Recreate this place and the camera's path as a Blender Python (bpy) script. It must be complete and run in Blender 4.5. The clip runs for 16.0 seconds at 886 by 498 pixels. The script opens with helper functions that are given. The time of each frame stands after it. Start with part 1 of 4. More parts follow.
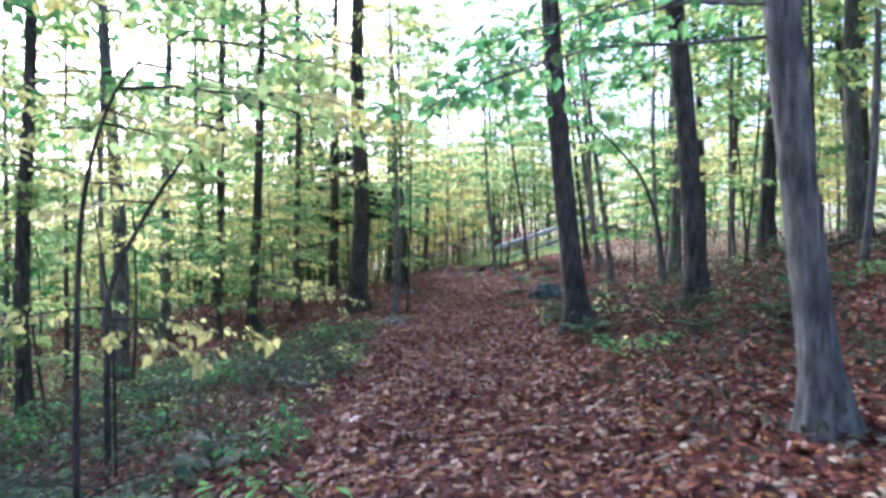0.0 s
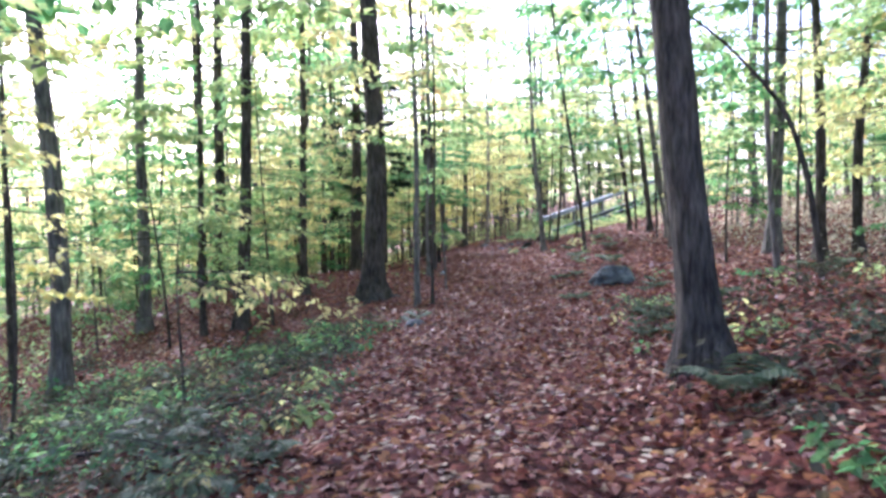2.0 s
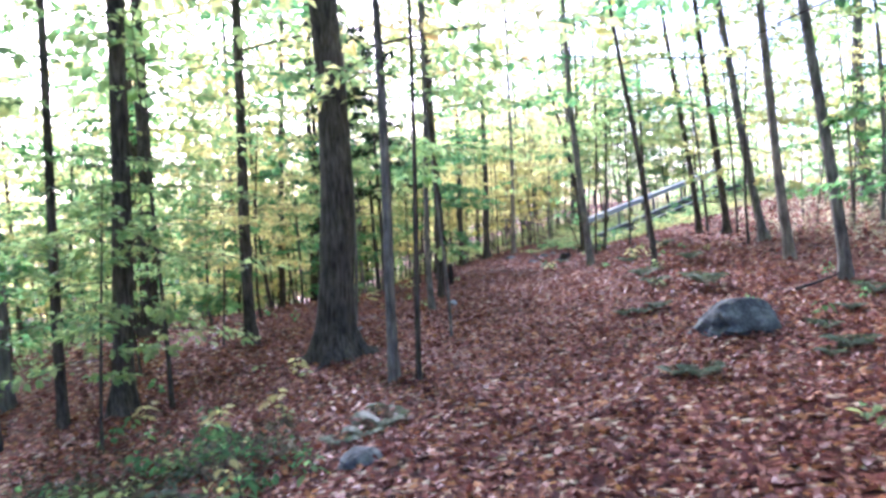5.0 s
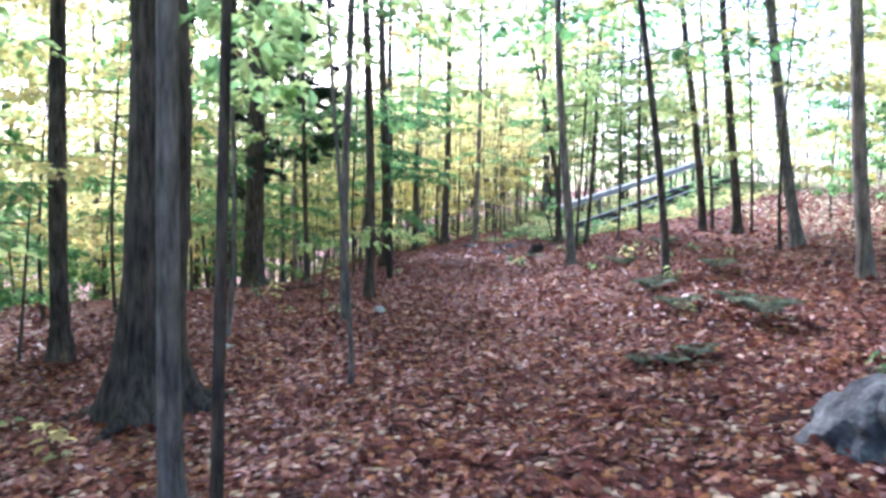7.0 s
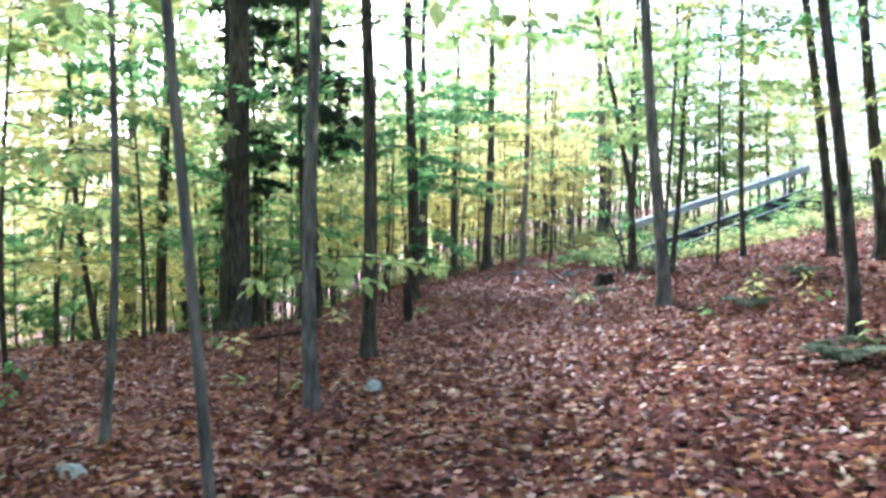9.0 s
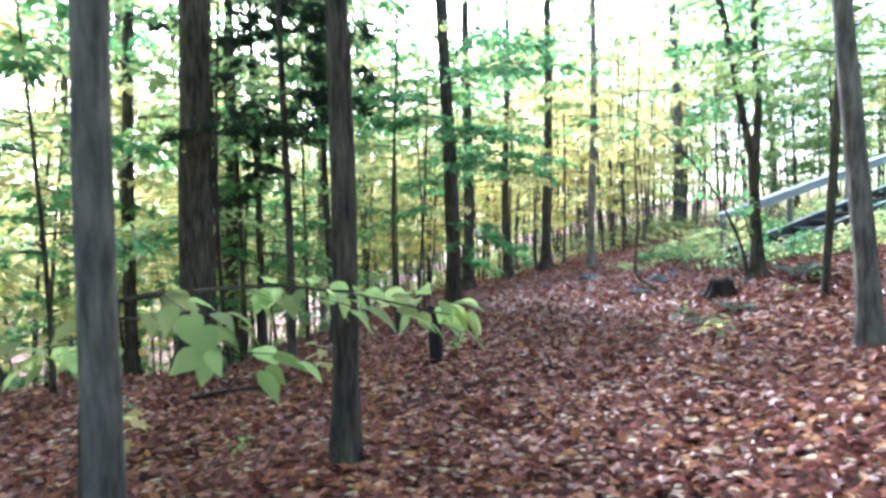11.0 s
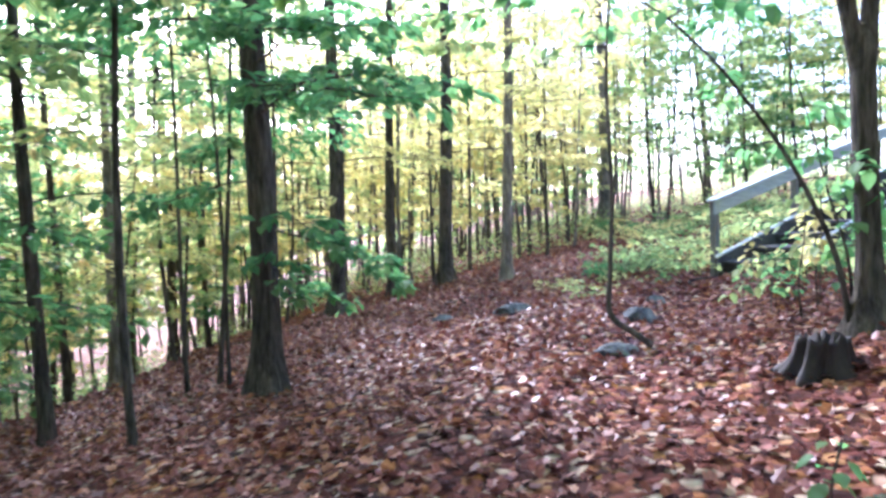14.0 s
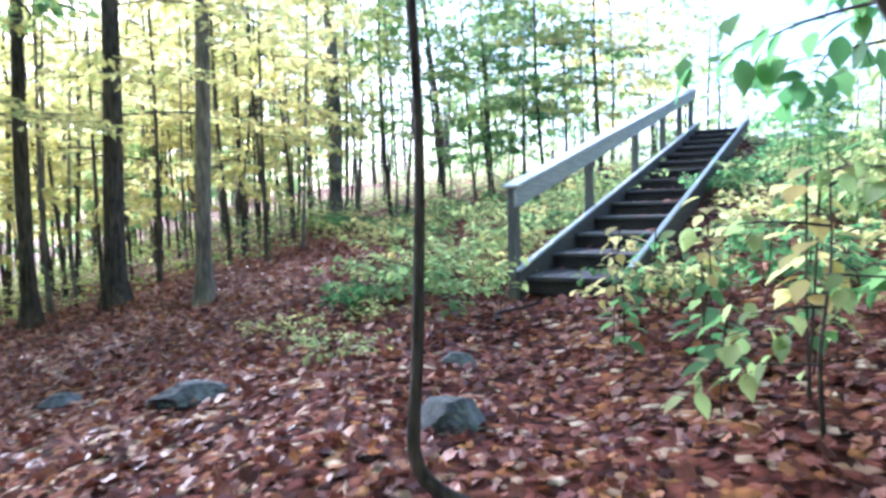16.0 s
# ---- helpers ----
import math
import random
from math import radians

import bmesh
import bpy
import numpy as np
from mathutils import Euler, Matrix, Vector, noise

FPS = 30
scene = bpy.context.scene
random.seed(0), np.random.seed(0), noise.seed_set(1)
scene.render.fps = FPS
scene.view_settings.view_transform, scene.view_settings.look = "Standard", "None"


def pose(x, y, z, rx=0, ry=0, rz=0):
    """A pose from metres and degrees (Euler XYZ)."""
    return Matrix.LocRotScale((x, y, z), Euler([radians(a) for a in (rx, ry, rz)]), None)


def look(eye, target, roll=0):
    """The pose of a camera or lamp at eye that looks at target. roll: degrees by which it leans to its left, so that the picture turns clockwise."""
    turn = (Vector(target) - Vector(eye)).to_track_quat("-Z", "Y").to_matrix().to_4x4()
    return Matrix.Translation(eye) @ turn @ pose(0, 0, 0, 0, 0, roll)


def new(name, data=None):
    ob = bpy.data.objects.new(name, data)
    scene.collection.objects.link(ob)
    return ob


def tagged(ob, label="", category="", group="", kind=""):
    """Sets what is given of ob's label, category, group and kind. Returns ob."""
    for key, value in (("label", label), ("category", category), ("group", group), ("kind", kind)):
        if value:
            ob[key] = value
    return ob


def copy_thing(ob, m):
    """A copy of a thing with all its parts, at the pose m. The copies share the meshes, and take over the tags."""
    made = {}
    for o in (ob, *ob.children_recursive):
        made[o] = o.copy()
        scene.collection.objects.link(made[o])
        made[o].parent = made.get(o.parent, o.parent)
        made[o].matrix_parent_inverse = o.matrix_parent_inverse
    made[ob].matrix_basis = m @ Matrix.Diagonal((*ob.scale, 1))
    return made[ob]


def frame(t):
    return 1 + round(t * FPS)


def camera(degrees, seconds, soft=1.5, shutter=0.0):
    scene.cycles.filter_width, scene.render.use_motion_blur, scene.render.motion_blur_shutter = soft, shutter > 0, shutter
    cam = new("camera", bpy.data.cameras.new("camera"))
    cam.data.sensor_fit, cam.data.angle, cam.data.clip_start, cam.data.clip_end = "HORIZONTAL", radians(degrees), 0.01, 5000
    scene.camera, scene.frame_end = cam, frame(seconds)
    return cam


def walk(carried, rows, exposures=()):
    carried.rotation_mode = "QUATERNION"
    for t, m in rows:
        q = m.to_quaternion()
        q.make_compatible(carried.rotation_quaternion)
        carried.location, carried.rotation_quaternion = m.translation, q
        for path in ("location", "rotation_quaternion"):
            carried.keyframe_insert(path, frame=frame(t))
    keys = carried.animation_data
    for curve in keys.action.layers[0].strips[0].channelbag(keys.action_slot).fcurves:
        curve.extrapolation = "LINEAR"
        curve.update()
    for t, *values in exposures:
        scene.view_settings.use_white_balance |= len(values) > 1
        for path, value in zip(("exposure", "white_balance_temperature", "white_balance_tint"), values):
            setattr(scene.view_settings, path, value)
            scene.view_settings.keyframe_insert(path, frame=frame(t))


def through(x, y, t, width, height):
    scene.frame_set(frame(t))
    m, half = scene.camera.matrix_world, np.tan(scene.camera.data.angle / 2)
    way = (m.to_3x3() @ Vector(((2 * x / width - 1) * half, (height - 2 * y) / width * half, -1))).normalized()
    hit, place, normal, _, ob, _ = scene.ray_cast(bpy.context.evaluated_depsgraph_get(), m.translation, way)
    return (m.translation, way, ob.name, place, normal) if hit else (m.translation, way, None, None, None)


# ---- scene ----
cam = camera(65.7, 16.0, soft=3.0, shutter=0.25)
METRES, EYE, TILT, LEAN, TURN = 36.0, 1.53, 0.3, 0.0, 0.0
ROWS = [
    (0.0, -0.0015, 0.0583, 0.0047, -0.11, -0.91, 0.67),
    (0.5, 0.0008, 0.0883, 0.0054, 2.28, 0.91, 0.46),
    (1.0, 0.0026, 0.1180, 0.0046, 1.54, -3.39, -0.66),
    (1.5, 0.0038, 0.1489, 0.0054, 1.97, -3.44, 1.19),
    (2.0, 0.0046, 0.1804, 0.0041, 3.56, -3.26, 1.37),
    (2.5, 0.0060, 0.2121, 0.0056, 2.55, -4.43, 0.74),
    (3.0, 0.0047, 0.2426, 0.0049, 3.80, -3.57, -0.21),
    (3.2, 0.0051, 0.2546, 0.0050, 4.18, -3.42, 0.30),
    (5.3, 0.0049, 0.3800, -0.0003, 5.25, -2.47, 3.80),
    (5.5, 0.0049, 0.3930, -0.0012, 3.28, -2.96, 2.64),
    (6.0, 0.0064, 0.4245, -0.0018, 1.84, -3.38, 1.77),
    (6.5, 0.0074, 0.4597, -0.0037, 1.89, -3.85, 0.21),
    (7.0, 0.0089, 0.4906, -0.0026, 2.91, -4.22, -0.25),
    (7.5, 0.0102, 0.5223, -0.0041, 4.56, -3.29, 1.04),
    (8.0, 0.0119, 0.5530, -0.0050, 4.67, -3.41, 1.51),
    (8.2, 0.0110, 0.5637, -0.0052, 5.97, -2.25, 0.33),
    (10.3, 0.0011, 0.6764, -0.0077, 8.24, -2.72, 0.89),
    (10.5, 0.0002, 0.6871, -0.0079, 9.57, -2.53, 1.80),
    (11.0, -0.0032, 0.7164, -0.0087, 11.13, -2.71, 1.45),
    (11.5, -0.0048, 0.7454, -0.0096, 10.75, -2.58, 3.54),
    (12.0, -0.0079, 0.7750, -0.0106, 9.88, -2.60, 2.57),
    (12.5, -0.0088, 0.8036, -0.0108, 7.71, -3.29, 3.07),
    (13.0, -0.0099, 0.8298, -0.0106, 7.60, -3.74, 2.29),
    (13.5, -0.0089, 0.8583, -0.0123, 4.65, -3.62, 0.94),
    (14.0, -0.0069, 0.8869, -0.0127, 3.28, -3.03, 1.90),
    (14.5, -0.0057, 0.9161, -0.0142, -3.05, -2.95, 0.29),
    (15.0, -0.0025, 0.9438, -0.0127, -7.54, -3.49, 1.54),
    (15.5, -0.0004, 0.9703, -0.0140, -14.67, -3.48, 0.25),
    (16.0, 0.0058, 0.9964, -0.0141, -19.43, -4.21, 1.36),
]
EXPOSURES = [(0, 1.50, 4950, 22), (2, 1.86, 5100, 31), (3, 2.00, 5100, 33), (6.5, 2.10, 5030, 33), (8, 2.14, 5100, 25), (11, 2.36, 4930, 19), (13, 2.51, 4900, 25), (14, 2.43, 4950, 27), (15, 2.28, 4950, 24), (16, 2.14, 4850, 21)]
walk(cam, [(t, pose(0, 0, EYE, TILT, LEAN, TURN) @ pose(METRES * x, METRES * y, METRES * z, 90 + pitch, roll, yaw)) for t, x, y, z, yaw, pitch, roll in ROWS], EXPOSURES)

# ---- light: a pale, hazy autumn sky with a soft low sun ahead on the left ----
SUN_ELEVATION, SUN_AZIMUTH = 33.0, -26.0
world = bpy.data.worlds.new("sky")
scene.world = world
world.use_nodes = True
wn, wl = world.node_tree.nodes, world.node_tree.links
sky = wn.new("ShaderNodeTexSky")
sky.sky_type = "NISHITA"
sky.sun_disc = False
sky.sun_elevation = radians(SUN_ELEVATION)
sky.sun_rotation = radians(SUN_AZIMUTH)
sky.dust_density = 4.0
wl.new(sky.outputs["Color"], wn["Background"].inputs["Color"])
wn["Background"].inputs["Strength"].default_value = 0.15
sun = new("sun", bpy.data.lights.new("sun", "SUN"))
sun.data.energy = 4.8
sun.data.angle = radians(10)
sun.data.color = (1.0, 0.93, 0.82)
a, e = radians(SUN_AZIMUTH), radians(SUN_ELEVATION)
sun.matrix_basis = look((math.sin(a) * math.cos(e) * 90, math.cos(a) * math.cos(e) * 90, math.sin(e) * 90), (0, 0, 0))


# ---- materials ----
def material(name, rough=0.8, spec=0.3):
    m = bpy.data.materials.new(name)
    m.use_nodes = True
    n, l = m.node_tree.nodes, m.node_tree.links
    b = n["Principled BSDF"]
    b.inputs["Roughness"].default_value = rough
    b.inputs["Specular IOR Level"].default_value = spec
    return m, n, l, b


def ramp(n, stops, kind="LINEAR"):
    r = n.new("ShaderNodeValToRGB")
    r.color_ramp.interpolation = kind
    el = r.color_ramp.elements
    while len(el) < len(stops):
        el.new(0.5)
    for s, (p, c) in zip(el, stops):
        s.position, s.color = p, (*c, 1)
    return r


def noise_tex(n, l, scale, detail=4.0, vector=None, rough=0.6):
    t = n.new("ShaderNodeTexNoise")
    t.inputs["Scale"].default_value = scale
    t.inputs["Detail"].default_value = detail
    t.inputs["Roughness"].default_value = rough
    if vector is not None:
        l.new(vector, t.inputs["Vector"])
    return t


def mapped(n, l, scale=(1, 1, 1), space="Object"):
    c = n.new("ShaderNodeTexCoord")
    m = n.new("ShaderNodeMapping")
    m.inputs["Scale"].default_value = scale
    l.new(c.outputs[space], m.inputs["Vector"])
    return m.outputs["Vector"]


def mix(n, l, fac, a, b, blend="MIX"):
    m = n.new("ShaderNodeMix")
    m.data_type, m.blend_type = "RGBA", blend
    for socket, value in ((m.inputs[0], fac), (m.inputs[6], a), (m.inputs[7], b)):
        if hasattr(value, "is_linked"):
            l.new(value, socket)
        elif isinstance(value, tuple):
            socket.default_value = (*value, 1)
        else:
            socket.default_value = value
    return m.outputs[2]


def bump(n, l, b, height, strength, distance=0.02):
    u = n.new("ShaderNodeBump")
    u.inputs["Strength"].default_value = strength
    u.inputs["Distance"].default_value = distance
    l.new(height, u.inputs["Height"])
    l.new(u.outputs["Normal"], b.inputs["Normal"])


def bark_material(name, dark, light, moss=0.0):
    m, n, l, b = material(name, 0.9, 0.2)
    v = mapped(n, l, (1, 1, 0.16))
    plates = noise_tex(n, l, 22, 6, v, 0.65)
    blot = noise_tex(n, l, 1.7, 3, mapped(n, l))
    r = ramp(n, [(0.38, dark), (0.64, light)])
    l.new(plates.outputs["Fac"], r.inputs["Fac"])
    rb = ramp(n, [(0.35, (0.55, 0.55, 0.55)), (0.7, (1.25, 1.22, 1.15))])
    l.new(blot.outputs["Fac"], rb.inputs["Fac"])
    col = mix(n, l, 1.0, r.outputs["Color"], rb.outputs["Color"], "MULTIPLY")
    if moss:
        rm = ramp(n, [(0.52, (0, 0, 0)), (0.66, (moss, moss, moss))])
        l.new(noise_tex(n, l, 3.1, 5, mapped(n, l, (1, 1, 0.6))).outputs["Fac"], rm.inputs["Fac"])
        col = mix(n, l, rm.outputs["Color"], col, (0.10, 0.13, 0.07))
    l.new(col, b.inputs["Base Color"])
    bump(n, l, b, plates.outputs["Fac"], 1.0, 0.05)
    return m


BARK_DARK = bark_material("dark_bark", (0.045, 0.039, 0.034), (0.165, 0.142, 0.120))
BARK_GREY = bark_material("grey_bark", (0.11, 0.104, 0.098), (0.33, 0.31, 0.285), 0.3)
BARK_PALE = bark_material("pale_bark", (0.16, 0.14, 0.12), (0.42, 0.37, 0.31))


def leaf_material(name, stops, through=0.66, rough=0.55, spec=0.25):
    m, n, l, b = material(name, rough, spec)
    g = n.new("ShaderNodeNewGeometry")
    o = n.new("ShaderNodeObjectInfo")
    s = n.new("ShaderNodeMath")
    s.operation = "MULTIPLY_ADD"
    s.inputs[1].default_value = 0.62
    l.new(g.outputs["Random Per Island"], s.inputs[0])
    k = n.new("ShaderNodeMath")
    k.operation = "MULTIPLY"
    k.inputs[1].default_value = 0.38
    l.new(o.outputs["Random"], k.inputs[0])
    l.new(k.outputs[0], s.inputs[2])
    r = ramp(n, stops)
    l.new(s.outputs[0], r.inputs["Fac"])
    spots = noise_tex(n, l, 60, 3, mapped(n, l))
    rs = ramp(n, [(0.3, (0.72, 0.70, 0.62)), (0.6, (1.1, 1.1, 1.1))])
    l.new(spots.outputs["Fac"], rs.inputs["Fac"])
    col = mix(n, l, 1.0, r.outputs["Color"], rs.outputs["Color"], "MULTIPLY")
    l.new(col, b.inputs["Base Color"])
    if through:
        t = n.new("ShaderNodeBsdfTranslucent")
        l.new(mix(n, l, 1.0, col, (1.35, 1.45, 1.25), "MULTIPLY"), t.inputs["Color"])
        x = n.new("ShaderNodeMixShader")
        x.inputs[0].default_value = through
        l.new(b.outputs[0], x.inputs[1])
        l.new(t.outputs[0], x.inputs[2])
        l.new(x.outputs[0], n["Material Output"].inputs["Surface"])
    return m


LEAF_GREEN = leaf_material("green_leaf", [(0.0, (0.07, 0.18, 0.09)), (0.5, (0.13, 0.28, 0.12)), (0.85, (0.24, 0.36, 0.15)), (1.0, (0.40, 0.42, 0.18))])
LEAF_LIME = leaf_material("lime_leaf", [(0.0, (0.15, 0.27, 0.135)), (0.5, (0.32, 0.415, 0.19)), (0.85, (0.51, 0.53, 0.25)), (1.0, (0.63, 0.46, 0.23))])
LEAF_GOLD = leaf_material("yellow_leaf", [(0.0, (0.36, 0.45, 0.22)), (0.4, (0.62, 0.58, 0.28)), (0.85, (0.72, 0.58, 0.29)), (1.0, (0.64, 0.38, 0.20))])
NEEDLES = leaf_material("needles", [(0.0, (0.022, 0.045, 0.026)), (1.0, (0.055, 0.08, 0.045))], 0.25)
FERN_GREEN = leaf_material("fern_leaf", [(0.0, (0.055, 0.085, 0.05)), (0.6, (0.10, 0.14, 0.085)), (1.0, (0.19, 0.21, 0.12))], 0.35)
DRY = leaf_material("dry_leaf", [(0.0, (0.20, 0.19, 0.12)), (0.5, (0.42, 0.38, 0.28)), (1.0, (0.66, 0.60, 0.50))], 0.4, 0.7, 0.1)
WITHERED = leaf_material("withered_leaf", [(0.0, (0.035, 0.036, 0.026)), (0.4, (0.10, 0.095, 0.062)), (0.75, (0.19, 0.15, 0.10)), (1.0, (0.42, 0.35, 0.27))], 0.25, 0.7, 0.1)
BROWN = [(0, (0.038, 0.015, 0.013)), (0.22, (0.110, 0.036, 0.030)), (0.48, (0.210, 0.070, 0.054)), (0.66, (0.300, 0.120, 0.086)), (0.77, (0.380, 0.165, 0.067)), (0.83, (0.500, 0.270, 0.101)), (0.88, (0.480, 0.330, 0.244)), (1, (0.800, 0.690, 0.529))]
LITTER = leaf_material("fallen_leaf", BROWN, 0.12, 0.48, 0.3)


def ground_material():
    m, n, l, b = material("leaf_litter_ground", 0.9, 0.1)
    v = mapped(n, l)
    w = noise_tex(n, l, 9, 2, v)
    vm = n.new("ShaderNodeVectorMath")
    vm.operation = "MULTIPLY_ADD"
    l.new(w.outputs["Color"], vm.inputs[0])
    vm.inputs[1].default_value = (0.09, 0.09, 0.09)
    l.new(v, vm.inputs[2])
    c = n.new("ShaderNodeTexVoronoi")
    c.inputs["Scale"].default_value = 15.0
    l.new(vm.outputs[0], c.inputs["Vector"])
    sep = n.new("ShaderNodeSeparateColor")
    l.new(c.outputs["Color"], sep.inputs[0])
    r = ramp(n, [(p, tuple(x * 0.75 for x in q)) for p, q in BROWN])
    l.new(sep.outputs[0], r.inputs["Fac"])
    # cells darken towards their sunken rims: shade between leaves put into the colour
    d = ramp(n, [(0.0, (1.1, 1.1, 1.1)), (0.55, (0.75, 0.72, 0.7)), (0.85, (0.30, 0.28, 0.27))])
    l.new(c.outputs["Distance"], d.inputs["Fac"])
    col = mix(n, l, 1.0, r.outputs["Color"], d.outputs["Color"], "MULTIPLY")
    big = noise_tex(n, l, 0.55, 5, v)
    rb = ramp(n, [(0.3, (0.55, 0.52, 0.5)), (0.62, (1.15, 1.1, 1.05))])
    l.new(big.outputs["Fac"], rb.inputs["Fac"])
    col = mix(n, l, 1.0, col, rb.outputs["Color"], "MULTIPLY")
    l.new(col, b.inputs["Base Color"])
    bump(n, l, b, c.outputs["Distance"], 0.8, -0.03)
    return m


GROUND = ground_material()


def rock_material():
    m, n, l, b = material("grey_rock", 0.85, 0.3)
    big = noise_tex(n, l, 3.5, 6, mapped(n, l))
    fine = noise_tex(n, l, 28, 6, mapped(n, l))
    r = ramp(n, [(0.32, (0.045, 0.048, 0.052)), (0.5, (0.11, 0.117, 0.125)), (0.68, (0.26, 0.27, 0.275))])
    l.new(big.outputs["Fac"], r.inputs["Fac"])
    rf = ramp(n, [(0.3, (0.6, 0.6, 0.6)), (0.7, (1.2, 1.2, 1.2))])
    l.new(fine.outputs["Fac"], rf.inputs["Fac"])
    l.new(mix(n, l, 1.0, r.outputs["Color"], rf.outputs["Color"], "MULTIPLY"), b.inputs["Base Color"])
    bump(n, l, b, fine.outputs["Fac"], 0.7, 0.03)
    return m


ROCK = rock_material()


def wood_material(name, dark, light, axis=(1.2, 14, 14)):
    m, n, l, b = material(name, 0.75, 0.35)
    g = noise_tex(n, l, 3, 6, mapped(n, l, axis), 0.7)
    o = n.new("ShaderNodeObjectInfo")
    r = ramp(n, [(0.3, dark), (0.7, light)])
    l.new(g.outputs["Fac"], r.inputs["Fac"])
    s = ramp(n, [(0.0, (0.8, 0.8, 0.8)), (1.0, (1.15, 1.15, 1.15))])
    l.new(o.outputs["Random"], s.inputs["Fac"])
    l.new(mix(n, l, 1.0, r.outputs["Color"], s.outputs["Color"], "MULTIPLY"), b.inputs["Base Color"])
    bump(n, l, b, g.outputs["Fac"], 0.4, 0.01)
    return m


# treads and side boards are a tone lighter than the risers
TREAD_WOOD = wood_material("dark_grey_timber", (0.035, 0.033, 0.035), (0.12, 0.115, 0.115))
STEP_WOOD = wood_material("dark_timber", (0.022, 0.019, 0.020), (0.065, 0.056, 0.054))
RAIL_WOOD = wood_material("weathered_timber", (0.31, 0.34, 0.36), (0.55, 0.60, 0.61))
POST_WOOD = wood_material("grey_timber", (0.10, 0.10, 0.10), (0.24, 0.235, 0.225), (14, 14, 1.2))
ROTTEN = wood_material("rotten_wood", (0.009, 0.007, 0.007), (0.038, 0.026, 0.022), (9, 9, 1.5))


# ---- the lie of the land ----
U = 1.2          # metres in one unit of the plan


def curve(v, xs, ys):
    return np.interp(v, xs, ys)


def soft(v, w=0.5):
    return w * np.logaddexp(0.0, np.asarray(v) / w)


STAIR_X, STAIR_Y, STAIR_Z, STAIR_TURN = 2.58, 34.8, 0.78, radians(41.6)
STAIR_W, STAIR_RUN, STAIR_RISE, STEPS = 0.80, 0.63, 0.137, 14


def plan_height(x, y):
    xc = curve(y, [26, 29, 31, 34, 38, 46], [0, 0.2, 0.6, 1.5, 2.6, 3.5])
    h = curve(y, [-10, 3, 10, 15, 20, 26, 30, 34, 38, 50, 90, 400], [0.55, 0.53, 0.50, 0.27, 0.2, 0.22, 0.33, 0.6, 0.75, 0.95, 1.6, 3.0])
    s = x - xc
    right = curve(y, [0, 12, 17, 20, 24, 30, 33, 60], [0.27, 0.27, 0.12, 0.13, 0.28, 0.29, 0.2, 0.2])
    start = curve(y, [0, 18, 23, 30, 33, 60], [0.9, 0.9, 0.6, 0.5, 0.9, 0.9])
    reach = curve(y, [0, 14, 19, 23, 30, 34, 36, 60], [7, 7, 4.5, 2.9, 2.9, 7, 8.5, 8.5])
    again = curve(y, [0, 15, 20, 30, 34, 60], [0, 0, 0.12, 0.12, 0, 0])
    h = h + right * (soft(s - start, 0.3) - soft(s - reach, 0.8)) + again * (soft(s - 6, 0.8) - soft(s - 11, 0.8)) - 0.05 * soft(s - 14, 2.0)
    more = curve(y, [16, 24, 32, 60], [0.02, 0.08, 0.22, 0.22])
    left = curve(y, [0, 16, 20, 23.5, 27.5, 30.5, 32], [0.22, 0.22, 0.13, 0.06, 0.075, 0.19, 0.22])
    h = h - left * soft(-s - 0.55, 0.3) - more * soft(-s - 8.5, 0.8) + (left - 0.07 + more) * soft(-s - 15, 1.5) + 0.05 * soft(-s - 30, 4.0)
    return h


def stair_frame(x, y):
    dx, dy = x - STAIR_X, y - STAIR_Y
    c, s = math.cos(STAIR_TURN), math.sin(STAIR_TURN)
    return dx * c + dy * s, dx * s - dy * c


def land(x, y):
    """Height of the ground in metres at a place in metres."""
    x, y = np.asarray(x, float) / U, np.asarray(y, float) / U
    h = plan_height(x, y)
    along, across = stair_frame(x, y)
    slope = STAIR_Z - 0.2 + np.clip(along, -0.3, STAIR_RUN * STEPS) / STAIR_RUN * STAIR_RISE
    near = np.clip(1.6 - np.abs(across - STAIR_W / 2) / 0.9, 0, 1) * np.clip((along + 0.6) / 0.6, 0, 1) * np.clip((STAIR_RUN * STEPS + 4 - along) / 4, 0, 1)
    h = h * (1 - near) + slope * near
    fine = 0.035 * np.sin(2.1 * x + 0.7 * y) * np.sin(1.3 * y - 0.5 * x) + 0.02 * np.sin(4.3 * x - 2.2 * y + 1) + 0.015 * np.sin(5.1 * y + 1.9 * x)
    return U * (h + fine * (1 - near)) - 0.45


def ground_at(x, y):
    return float(land(x, y))


# ---- helpers for meshes ----
rng = np.random.default_rng(7)


def mesh(name, verts, faces, mats, smooth=False, slots=None):
    me = bpy.data.meshes.new(name)
    me.from_pydata(np.asarray(verts).tolist(), [], [tuple(f) for f in faces])
    for m in (mats if isinstance(mats, (list, tuple)) else [mats]):
        me.materials.append(m)
    if smooth:
        me.polygons.foreach_set("use_smooth", [True] * len(me.polygons))
    if slots is not None:
        me.polygons.foreach_set("material_index", slots)
    me.update()
    return me


def part(name, data, parent, label=""):
    ob = new(name, data)
    ob.parent = parent
    return tagged(ob, label)


def thing(name, m, label, category, group="", kind=""):
    ob = new(name)
    ob.empty_display_size = 0.1
    ob.matrix_basis = m
    return tagged(ob, label, category, group, kind)


